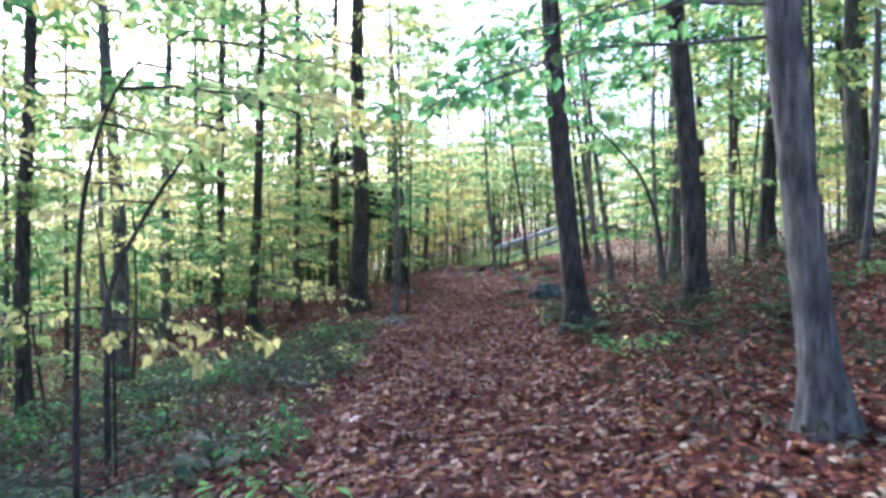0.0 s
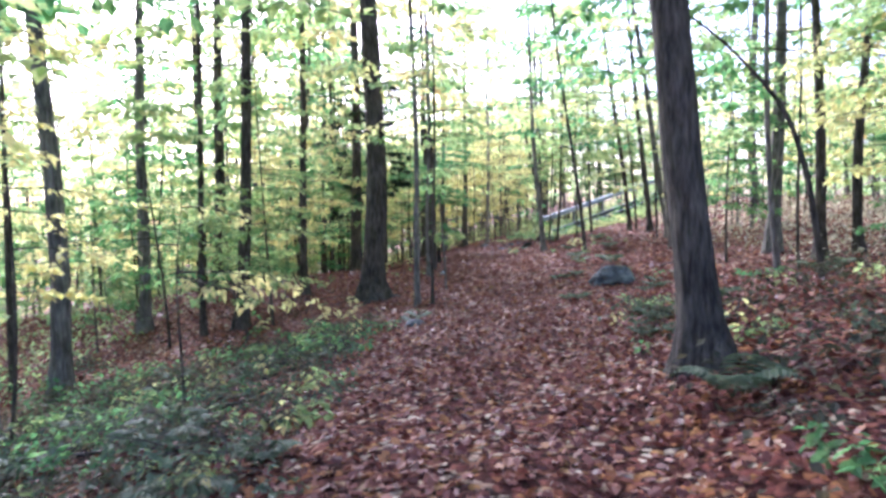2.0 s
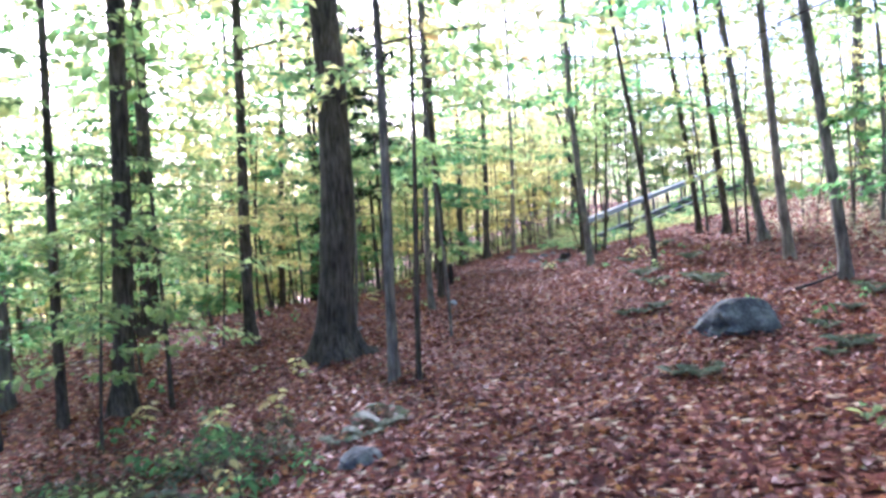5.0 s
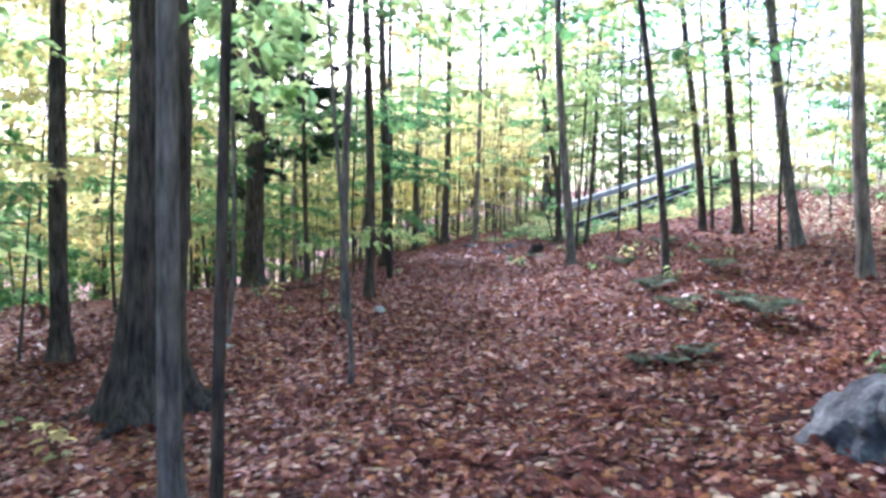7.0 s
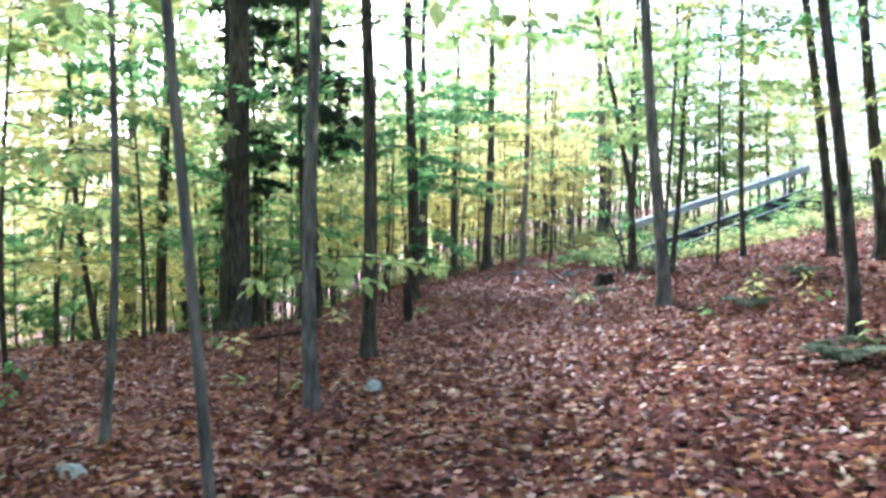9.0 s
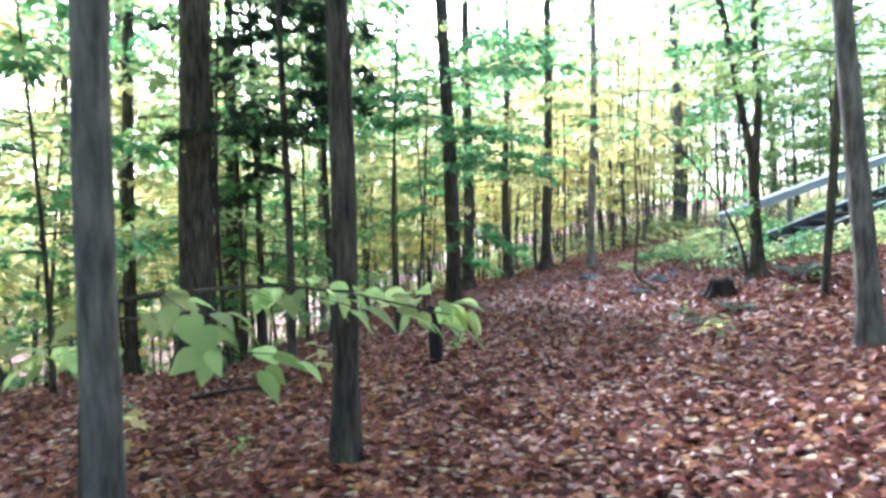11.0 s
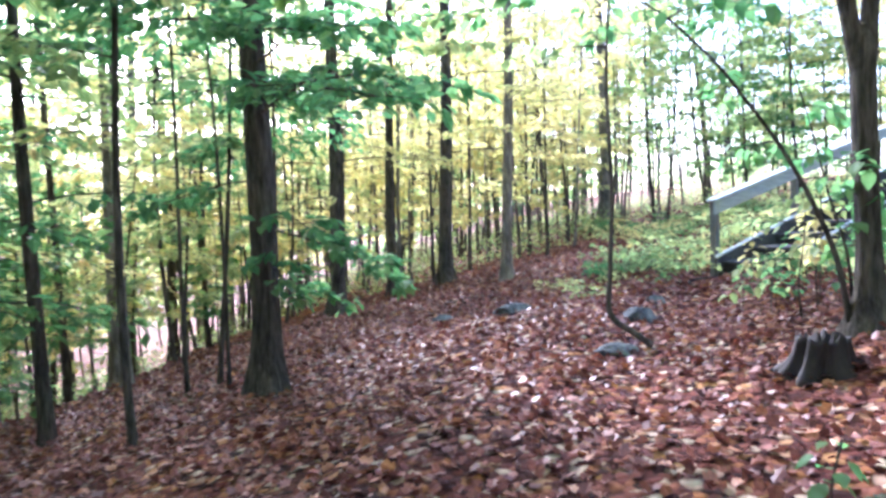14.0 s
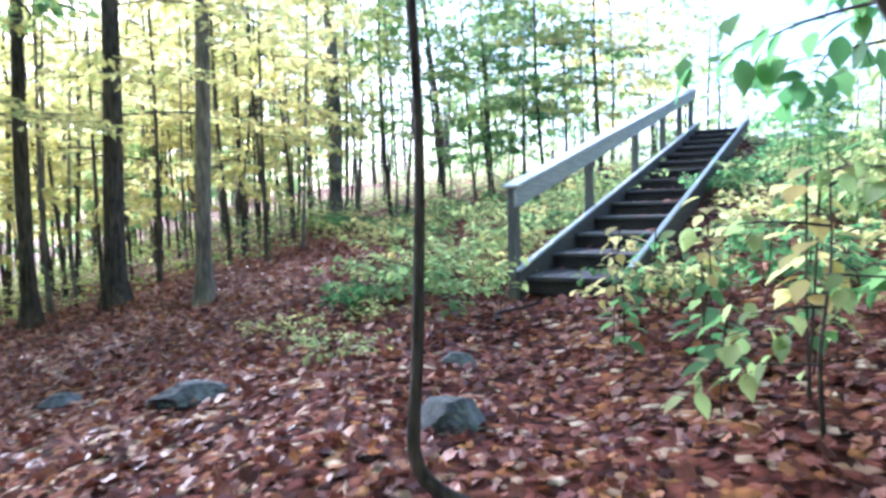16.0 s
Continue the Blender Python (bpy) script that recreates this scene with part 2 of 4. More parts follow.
def tube(points, radii, n=8, cap=True, rough=0.0, roots=0.0):
    """Rings along a line of points: lists of vertices and faces."""
    P = [Vector(p) for p in points]
    verts, faces = [], []
    for i, (p, r) in enumerate(zip(P, radii)):
        d = (P[min(i + 1, len(P) - 1)] - P[max(i - 1, 0)]).normalized()
        q = Vector((0, 0, 1)).rotation_difference(d)
        for k in range(n):
            w = 2 * math.pi * k / n
            rr = r * (1 + rough * (noise.noise(Vector((math.cos(w) * 1.7 + p.x * 3, math.sin(w) * 1.7, p.z * 1.3))) + 0.5 * noise.noise(Vector((math.cos(w) * 5, math.sin(w) * 5 + p.y, p.z * 3)))))
            if roots:
                low = max(p.z, 0)
                rr *= 1 + roots * math.exp(-low / (1.3 * radii[-3 if len(radii) > 3 else -1] + 0.16)) * (0.5 + 0.5 * math.cos(5 * w + 1.2 * math.sin(2 * w + p.x))) + 0.035 * math.sin(n * 0.5 * w + 2.0 * math.sin(1.7 * p.z)) * (1 if k % 2 else -1)
            verts.append(p + q @ Vector((math.cos(w) * rr, math.sin(w) * rr, 0)))
    for i in range(len(P) - 1):
        for k in range(n):
            a, b = i * n + k, i * n + (k + 1) % n
            faces.append((a, b, b + n, a + n))
    if cap:
        faces.append(tuple(range((len(P) - 1) * n, len(P) * n)))
    return [tuple(v) for v in verts], faces


def join(pieces):
    verts, faces = [], []
    for v, f in pieces:
        o = len(verts)
        verts += v
        faces += [tuple(i + o for i in q) for q in f]
    return verts, faces


OVAL = np.array([(0, 0, 0), (-0.27, 0.33, 0.07), (-0.22, 0.68, 0.05), (0, 1.0, -0.08), (0.22, 0.68, 0.05), (0.27, 0.33, 0.07)])
OVAL_FACES = [(0, 3, 2, 1), (0, 5, 4, 3)]
MAPLE = np.array([(0, 0, 0), (-0.18, 0.02, 0.02), (-0.46, 0.20, 0.05), (-0.30, 0.36, 0.04), (-0.52, 0.68, 0.02), (-0.20, 0.60, 0.05), (0, 1.0, -0.06), (0.20, 0.60, 0.05), (0.52, 0.68, 0.02), (0.30, 0.36, 0.04), (0.46, 0.20, 0.05), (0.18, 0.02, 0.02)])
MAPLE_FACES = [(0, 3, 2, 1), (0, 5, 4, 3), (0, 6, 5), (0, 7, 6), (0, 9, 8, 7), (0, 11, 10, 9)]


DIAMOND = np.array([(0, 0, 0), (-0.30, 0.48, 0.09), (0, 1.0, -0.06), (0.30, 0.52, 0.09)])
DIAMOND_FACES = [(0, 3, 2), (0, 2, 1)]
LOBED = np.array([(0, 0, 0), (-0.47, 0.24, 0.06), (-0.27, 0.42, 0.03), (-0.44, 0.74, 0.05), (0, 1.0, -0.06), (0.44, 0.74, 0.05), (0.27, 0.42, 0.03), (0.47, 0.24, 0.06)])
LOBED_FACES = [(0, 2, 1), (0, 4, 3, 2), (0, 6, 5, 4), (0, 7, 6)]


def leaves(places, sizes, yaw, pitch, roll, shape=OVAL, faces=OVAL_FACES, curl=None):
    """Vertices and faces of many leaves: turned about their own axes and set at their places."""
    N = len(places)
    T = np.repeat(shape[None], N, 0) * np.asarray(sizes)[:, None, None]
    if curl is not None:
        T[:, :, 2] *= curl[:, None]
    cr, sr = np.cos(roll)[:, None], np.sin(roll)[:, None]
    x, y, z = T[:, :, 0] * cr + T[:, :, 2] * sr, T[:, :, 1], -T[:, :, 0] * sr + T[:, :, 2] * cr
    cp, sp = np.cos(pitch)[:, None], np.sin(pitch)[:, None]
    y, z = y * cp - z * sp, y * sp + z * cp
    cy, sy = np.cos(yaw)[:, None], np.sin(yaw)[:, None]
    x, y = x * cy - y * sy, x * sy + y * cy
    V = np.stack([x, y, z], -1) + np.asarray(places)[:, None, :]
    k = len(shape)
    F = [tuple(i + j * k for i in f) for j in range(N) for f in faces]
    return V.reshape(-1, 3), F


# ---- ground ----
def axis(stops):
    out = []
    for a, b, s in stops:
        out += list(np.arange(a, b, s))
    return np.array(out + [stops[-1][1]])


gx = axis([(-900, -100, 100), (-100, -20, 8), (-20, -8, 1.0), (-8, 8, 0.25), (8, 20, 1.0), (20, 100, 8), (100, 900, 100)])
gy = axis([(-900, -60, 120), (-60, -4, 6), (-4, 52, 0.3), (52, 100, 3), (100, 1000, 100)])
GX, GY = np.meshgrid(gx, gy)
GZ = land(GX, GY)
nx = len(gx)
gf = [(j * nx + i, j * nx + i + 1, (j + 1) * nx + i + 1, (j + 1) * nx + i) for j in range(len(gy) - 1) for i in range(nx - 1)]
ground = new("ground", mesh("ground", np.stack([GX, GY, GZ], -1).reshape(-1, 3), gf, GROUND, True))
tagged(ground, "woodland floor covered in red-brown fallen leaves", "ground", kind="structure")


# ---- trees ----
def spray(length, count, size, droop=0.12, wide=0.55, up=0.15):
    """One flat leafy branch along +x: stem line, twig lines, leaf places, yaws."""
    line = [(length * t, 0.12 * length * math.sin(2.2 * t) * random.uniform(-1, 1), length * (up * t - droop * t * t * 2)) for t in (0, 0.25, 0.5, 0.75, 1.0)]
    L = np.array(line)
    twigs, P, Y = [], [], []
    k = max(4, int(length * 5))
    for j in range(k):
        t = 0.22 + 0.78 * j / (k - 1)
        o = np.array([np.interp(t, (0, 0.25, 0.5, 0.75, 1.0), L[:, i]) for i in range(3)])
        side = 1 if j % 2 else -1
        w = length * wide * (1.1 - 0.75 * t) * random.uniform(0.6, 1.1)
        ang = side * random.uniform(0.6, 1.15)
        end = o + np.array([math.cos(ang) * w, math.sin(ang) * w, -0.12 * w + random.uniform(-0.06, 0.06) * w])
        twigs.append((o, end))
        for q in range(max(2, count // k)):
            f = random.uniform(0.15, 1.05)
            P.append(o + (end - o) * f + np.array([random.uniform(-0.05, 0.05), random.uniform(-0.05, 0.05), random.uniform(-0.04, 0.03)]) * (1 + size * 3))
            Y.append(ang - math.pi / 2 + random.uniform(-1.2, 1.2))
    return line, twigs, np.array(P), np.array(Y)


def crown_mesh(name, branches, mat, leaf=(0.08, 0.13), shape=OVAL, faces=OVAL_FACES, fine=True):
    """Many sprays as one leafy mesh, and their wood. branches: (place, direction, length, leaves, lift)."""
    wood, LP, LY, LS = [], [], [], []
    for (x, y, z), turn, length, count, lift in branches:
        line, twigs, P, Y = spray(length, count, leaf[1], up=lift)
        c, s = math.cos(turn), math.sin(turn)
        R = np.array([(c, -s, 0), (s, c, 0), (0, 0, 1)])
        o = np.array((x, y, z))
        r = 0.004 + 0.0055 * length
        wood.append(tube([tuple(R @ np.array(p) + o) for p in line], [r, r * 0.8, r * 0.6, r * 0.4, r * 0.2], 4, False))
        for a, b in twigs if fine else ():
            wood.append(tube([tuple(R @ a + o), tuple(R @ b + o)], [r * 0.3, r * 0.15], 3, False))
        LP.append(P @ R.T + o)
        LY.append(Y + turn)
    P, Y = np.concatenate(LP), np.concatenate(LY)
    N = len(P)
    S = rng.uniform(leaf[0], leaf[1], N)
    V, F = leaves(P, S, Y, rng.normal(-0.35, 0.35, N), rng.normal(0, 0.4, N), shape, faces)
    wv, wf = join(wood)
    return mesh(name, V, F, mat), (wv, wf)


def trunk_line(height, lean=(0, 0), bend=0.0, steps=12, phase=0.0):
    pts = []
    for i in range(steps + 1):
        t = i / steps
        z = height * t ** 1.35
        w = bend * math.sin(2.4 * math.pi * t * height / 12 + phase)
        pts.append((lean[0] * z + w, lean[1] * z + 0.6 * bend * math.sin(1.9 * math.pi * t * height / 12 + phase * 2), z - 0.15 * (i == 0)))
    return pts


def trunk_mesh(name, height, dia, mat, lean=(0, 0), bend=0.0, flare=0.5, sides=12, extra=(), phase=0.0, steps=14):
    pts = trunk_line(height, lean, bend, steps, phase)
    rad = []
    for p in pts:
        t = max(p[2], 0) / height
        rad.append(dia / 2 * ((1 - t) ** 0.8 * 0.93 + 0.07) * (1 + flare * math.exp(-max(p[2], 0) / (dia * 1.1))))
    v, f = join([tube(pts, rad, sides, True, 0.07 if dia > 0.12 else 0.05, 0.4 if dia > 0.2 else 0.0), *extra])
    return mesh(name, v, f, mat, True)


def at_height(height, lean, bend, z, phase=0.0):
    pts = trunk_line(height, lean, bend, 12, phase)
    zs = [p[2] for p in pts]
    return (float(np.interp(z, zs, [p[0] for p in pts])), float(np.interp(z, zs, [p[1] for p in pts])), z)


def branches_on(height, lean, bend, phase, low, high, count, length, leaf_count, lift=0.15, turn=None):
    out = []
    for i in range(count):
        z = low + (high - low) * (i + random.random()) / count
        a = random.uniform(0, 2 * math.pi) if turn is None else random.uniform(*turn)
        out.append((at_height(height, lean, bend, z, phase), a, random.uniform(*length), leaf_count, lift))
    return out


def root_tubes(dia):
    out = []
    for i in range(6):
        a = i * 1.05 + 0.3 * math.sin(i * 5.0)
        c, w = math.cos(a), math.sin(a)
        L = dia * (1.5 + 0.5 * math.sin(i * 3.1))
        out.append(tube([(c * dia * 0.3, w * dia * 0.3, dia * 1.0), (c * dia * 0.55, w * dia * 0.55, dia * 0.42), (c * (dia * 0.75), w * dia * 0.75, dia * 0.15), (c * L, w * L, -0.01 * L - 0.05 * (c < 0)), (c * L * 1.35, w * L * 1.35, -0.12)], [dia * 0.17, dia * 0.17, dia * 0.15, dia * 0.09, dia * 0.04], 9, True, 0.2))
    return out


def tree(x, y, dia, height, label, bark=None, lean=(0, 0), bend=0.03, foliage=None, leaf=LEAF_LIME, flare=0.5, group="", low=7.0, crown=True, leaf_size=(0.10, 0.15), turn=None, name="tree", more=()):
    """A tree of the plan (place in plan units), with its own low branches and a high crown."""
    bark = bark or BARK_DARK
    x, y = x * U - lean[0] * 1.4, y * U
    ph = (x * 1.7 + y * 0.9) % 6.28
    root = thing(name, pose(x, y, ground_at(x, y)), label, "tree", group)
    br = []
    if foliage:
        lo, hi, n, length, count = foliage
        br += branches_on(height, lean, bend, ph, lo, hi, n, length, count, turn=turn)
    br += [(at_height(height, lean, bend, z, ph), a, L, n, lift) for z, a, L, n, lift in more]
    extra = root_tubes(dia) if dia > 0.48 else []
    if br:
        cm, wood = crown_mesh("low_foliage", br, leaf, leaf_size)
        part("low_foliage", cm, root, "leafy lower branches")
        extra.append(wood)
    part("trunk", trunk_mesh("trunk", height, dia, bark, lean, bend, flare, 32 if dia > 0.2 else 14 if dia > 0.14 else 9, extra, ph, 34 if dia > 0.2 else 16), root)
    if crown:
        o = part("crown", random.choice(HIGH_CROWNS), root)
        k = height / 17
        p = at_height(height, lean, bend, height * 0.55, ph)
        o.matrix_basis = pose(p[0], p[1], p[2] - 0.55 * 17 * k, 0, 0, random.uniform(0, 360)) @ Matrix.Diagonal((k, k, k, 1))
    return root


def high_crown(mat, seed):
    random.seed(seed)
    br = []
    for i in range(19):
        z = 4.6 + 12.4 * (i + random.random()) / 19
        L = random.uniform(1.5, 3.4) * (1.15 - max(z - 7.5, 0) / 14)
        br.append(((0, 0, z), random.uniform(0, 6.28), L, 64, 0.2))
    me, wood = crown_mesh("crown", br, mat, (0.2, 0.36), DIAMOND, DIAMOND_FACES, False)
    v, f = wood
    n = len(me.vertices)
    V = np.zeros(n * 3)
    me.vertices.foreach_get("co", V)
    fl = [tuple(p.vertices) for p in me.polygons]
    allf = fl + [tuple(i + n for i in q) for q in f]
    return mesh("crown", np.concatenate([V.reshape(-1, 3), np.array(v)]), allf, [mat, BARK_DARK], False, [0] * len(fl) + [1] * len(f))


HIGH_CROWNS = [high_crown(m, s) for s, m in enumerate((LEAF_LIME, LEAF_GREEN, LEAF_GOLD, LEAF_LIME, LEAF_LIME))]

random.seed(11)
DARK_LABEL = "tall mature tree with rough dark bark in leaf litter"
THIN_LABEL = "slender young tree with dark bark and thin foliage"
GREY_LABEL = "slim tree with smooth grey bark in leaf litter"
# place, diameter, height, lean, low foliage
tree(1.55, 10.29, 0.33, 19, "dark rough-barked tree with flared base beside the trail", lean=(-0.074, 0.0), flare=0.7, foliage=(3.2, 6.0, 5, (1.0, 1.9), 130), leaf=LEAF_GREEN)
tree(2.99, 10.07, 0.31, 18, DARK_LABEL, lean=(-0.086, 0.0), foliage=(3.4, 6.0, 5, (1.0, 1.8), 110), leaf=LEAF_GREEN)
tree(1.89, 5.36, 0.24, 18, "leaning grey-barked tree with a dark knot and flared base", BARK_GREY, lean=(-0.112, 0.02), flare=0.6, foliage=(3.0, 5, 4, (0.8, 1.4), 90), leaf=LEAF_GREEN, leaf_size=(0.10, 0.16), more=((2.5, 3.0, 2.4, 110, 0.08), (2.75, 2.7, 2.2, 90, 0.08), (2.7, 3.3, 1.8, 70, 0.1)))
tree(6.1, 13.6, 0.33, 18, DARK_LABEL, lean=(-0.10, 0.0), foliage=(3.0, 6.0, 4, (1.0, 1.8), 90), leaf=LEAF_GREEN)
tree(-2.24, 19.95, 0.56, 24, "very large old tree with ridged dark bark and root flare", lean=(0.012, 0.0), flare=0.65, bend=0.08)
tree(-4.78, 19.0, 0.31, 19, DARK_LABEL, lean=(0.05, 0.0), foliage=(1.2, 3.6, 5, (1.2, 2.0), 90))
tree(-4.35, 22.07, 0.24, 19, DARK_LABEL, lean=(0.02, 0), foliage=(2.0, 5, 5, (1.2, 2.0), 90), leaf=LEAF_GOLD)
tree(-7.4, 24.4, 0.40, 20, DARK_LABEL, lean=(0.03, 0), foliage=(2.5, 6, 5, (1.4, 2.2), 90), leaf=LEAF_GOLD)
tree(-8.39, 25.48, 0.22, 17, DARK_LABEL, lean=(0.03, 0), foliage=(1.5, 5, 6, (1.2, 2.0), 90))
tree(-1.10, 17.72, 0.135, 13, GREY_LABEL, BARK_GREY, lean=(-0.01, 0), bend=0.05)
tree(-0.80, 17.54, 0.070, 9, THIN_LABEL, lean=(0.02, 0), bend=0.03)
tree(-5.6, 18.9, 0.16, 17, DARK_LABEL, lean=(0.02, 0), foliage=(1.5, 5, 6, (1.2, 2.0), 90))
tree(-7.5, 20.2, 0.32, 18, GREY_LABEL, BARK_GREY, lean=(0.03, 0))
tree(-4.24, 28.4, 0.45, 22, "large dark-barked tree on the falling slope", lean=(0.02, 0))
tree(-1.33, 23.1, 0.14, 12, "slim grey tree with a low leafy branch", BARK_GREY, lean=(0.005, 0.0), bend=0.07)
tree(-1.38, 25.1, 0.175, 17, "straight dark tree close beside the trail", lean=(-0.01, 0), foliage=(3.0, 6, 5, (1.0, 2.0), 110), leaf=LEAF_GREEN)
tree(-2.63, 22.54, 0.075, 9, THIN_LABEL, BARK_GREY, lean=(0.03, 0), bend=0.07, crown=False, foliage=(1.8, 5, 6, (0.6, 1.2), 60))
tree(-0.85, 20.19, 0.05, 7, "thin crooked young tree with smooth grey bark", BARK_GREY, lean=(0.0, 0.0), bend=0.11, crown=False, foliage=(2.4, 5, 4, (0.6, 1.1), 50))
tree(-2.11, 32.4, 0.30, 17, "dark tree with broad leafy lower branches", lean=(-0.015, 0), foliage=(2.7, 5.4, 20, (1.6, 3.0), 170), leaf=LEAF_GREEN, leaf_size=(0.12, 0.18), more=((1.9, -0.5, 1.3, 110, -0.15), (1.7, 0.1, 1.4, 110, -0.2), (1.5, -1.0, 0.9, 70, -0.25), (1.2, 0.5, 0.8, 50, -0.2), (2.2, 3.4, 1.3, 90, -0.05)))
tree(1.80, 26.75, 0.19, 13, GREY_LABEL, BARK_GREY, lean=(-0.05, 0.0), bend=0.06)
tree(2.61, 23.8, 0.125, 12, THIN_LABEL, BARK_DARK, lean=(-0.115, 0.0), bend=0.05)
tree(2.34, 28.8, 0.075, 10, THIN_LABEL, lean=(0.02, 0), bend=0.05)
tree(3.28, 29.66, 0.068, 9, THIN_LABEL, lean=(0.02, 0), bend=0.05)
tree(5.1, 30.1, 0.20, 15, DARK_LABEL, lean=(-0.12, 0.0))
tree(5.4, 30.3, 0.09, 12, THIN_LABEL, lean=(-0.078, 0.0))
tree(5.75, 29.8, 0.23, 15, DARK_LABEL, lean=(-0.092, 0.0))
tree(5.95, 29.4, 0.075, 11, THIN_LABEL, lean=(-0.043, 0.0))
tree(5.5, 26.6, 0.23, 16, "smooth grey tree leaning over a leafy bank", BARK_GREY, lean=(-0.15, 0.0))
tree(3.9, 30.4, 0.11, 11, THIN_LABEL, lean=(-0.028, 0.0))
tree(2.71, 29.95, 0.11, 11, THIN_LABEL, lean=(0.06, 0.0), bend=0.04)
tree(4.7, 22.9, 0.20, 16, GREY_LABEL, BARK_PALE, lean=(-0.085, 0.0))
tree(4.45, 20.5, 0.19, 15, GREY_LABEL, BARK_GREY, lean=(-0.113, 0.0))
tree(0.22, 38.14, 0.22, 16, "slim tree with pale tan bark at the trail's edge", BARK_PALE, lean=(0.02, 0), foliage=(2.6, 6, 8, (1.3, 2.2), 100), leaf=LEAF_GOLD)
tree(-0.92, 40.1, 0.33, 18, DARK_LABEL, lean=(0.02, 0), foliage=(2.5, 8, 9, (1.6, 2.8), 100), leaf=LEAF_GOLD)
tree(-2.07, 40.52, 0.25, 17, DARK_LABEL, lean=(0.02, 0), foliage=(2.5, 8, 9, (1.6, 2.8), 100), leaf=LEAF_GOLD)
tree(-2.91, 39.17, 0.35, 18, DARK_LABEL, lean=(0.01, 0), foliage=(2.5, 7, 9, (1.6, 2.8), 100), leaf=LEAF_GOLD)
tree(-6.6, 33.5, 0.32, 18, DARK_LABEL, lean=(0.03, 0))
tree(-5.9, 33.28, 0.18, 15, DARK_LABEL, lean=(0.0, 0))
tree(-4.23, 32.51, 0.16, 13, THIN_LABEL, lean=(-0.01, 0))
tree(-2.72, 31.29, 0.075, 9, THIN_LABEL, lean=(0.01, 0), bend=0.09, crown=False, foliage=(2.2, 5.5, 5, (0.7, 1.4), 60))
tree(-7.6, 34.2, 0.12, 12, THIN_LABEL, lean=(-0.08, 0))
tree(-5.3, 34.0, 0.085, 11, THIN_LABEL, lean=(0.02, 0))
tree(-5.6, 36.5, 0.20, 9, "broken dead tree with pale bare wood on the slope", BARK_PALE, crown=False)
tree(-5.75, 31.3, 0.22, 16, DARK_LABEL, lean=(0.02, 0))
tree(-6.3, 37.5, 0.22, 15, "slim tree with pale tan bark on the slope", BARK_PALE)
tree(-9.0, 27.0, 0.3, 18, DARK_LABEL, foliage=(1.5, 6, 7, (1.2, 2.4), 90))
for dx, dy, d, ln in ((-0.35, 0.1, 0.06, -0.02), (0.05, 0.2, 0.07, 0.05), (0.15, -0.1, 0.05, -0.05), (0.5, 0.3, 0.05, 0.04)):
    tree(-2.95 + dx, 33.4 + dy, d, 7.5, "thin stem in a clump of saplings", lean=(ln, 0), bend=0.06, crown=False, foliage=(2.2, 5.5, 4, (0.7, 1.4), 60), leaf=LEAF_LIME, group="clump of thin saplings", name="sapling")


# twin-stemmed tree: one foot, two stems that part at head height
random.seed(13)
tx, ty = 2.18 * U, 30.97 * U
twin = thing("tree", pose(tx, ty, ground_at(tx, ty)), "dark tree with two parting stems beside a rotten stump", "tree")
fork = (-0.06, 0.0, 2.1)
foot = tube([(0, 0, -0.15), (0.0, 0, 0.05), (-0.01, 0, 0.25), (-0.02, 0, 0.6), (-0.05, 0, 1.3), (-0.06, 0, 1.85), fork, (-0.06, 0, 2.22)], [0.22, 0.15, 0.105, 0.09, 0.084, 0.086, 0.07, 0.03], 16, True, 0.14, 0.4)
part("trunk", mesh("trunk", *foot, BARK_DARK, True), twin)
for side, reach_x in ((-1, -0.95), (1, 0.05)):
    pts = [(fork[0] + 0.03 * side, 0, 1.9), (fork[0] + 0.07 * side + 0.12 * reach_x, 0.02 * side, 2.7), (fork[0] + 0.4 * reach_x, 0.05 * side, 3.8), (reach_x, 0.1 * side, 6.0), (1.3 * reach_x, 0.1, 9.5)]
    br = [((float(np.interp(z, [p[2] for p in pts], [p[0] for p in pts])), 0, z), random.uniform(0, 6.28), random.uniform(1.0, 2.0), 120, 0.15) for z in np.linspace(2.9, 6.8, 9)]
    cm, wood = crown_mesh("foliage", br, LEAF_GREEN if side < 0 else LEAF_LIME, (0.10, 0.15))
    part("stem", mesh("stem", *join([tube(pts, [0.062, 0.058, 0.052, 0.044, 0.02], 9, True, 0.08), wood]), BARK_DARK, True), twin)
    part("foliage", cm, twin)


# dark conifer with bare lower twigs
def conifer(x, y):
    x, y = x * U, y * U
    root = thing("conifer", pose(x, y, ground_at(x, y)), "dark evergreen conifer with bare lower twigs", "tree")
    bare, br = [], []
    for i in range(46):
        z = 0.9 + 7.5 * (i + random.random()) / 46
        a = random.uniform(0, 6.28)
        L = random.uniform(0.5, 1.1)
        if z < 3.1:
            bare.append(tube([(0, 0, z), (math.cos(a) * L * 0.6, math.sin(a) * L * 0.6, z + 0.03), (math.cos(a) * L, math.sin(a) * L, z - 0.1)], [0.011, 0.007, 0.003], 4, False))
        else:
            br.append(((0, 0, z), a, L * 1.25, 330, 0.05))
    part("trunk", trunk_mesh("trunk", 11, 0.11, BARK_DARK, (0.0, 0.0), 0.03, 0.4, 9, bare), root)
    narrow = OVAL * np.array((0.35, 1, 1))
    cm, wood = crown_mesh("needles", br, NEEDLES, (0.09, 0.16), narrow)
    part("needles", cm, root, "dark green drooping needle sprays")
    part("wood", mesh("wood", wood[0], wood[1], BARK_DARK), root)


conifer(-3.3, 28.7)
conifer(-5.4, 31.6)


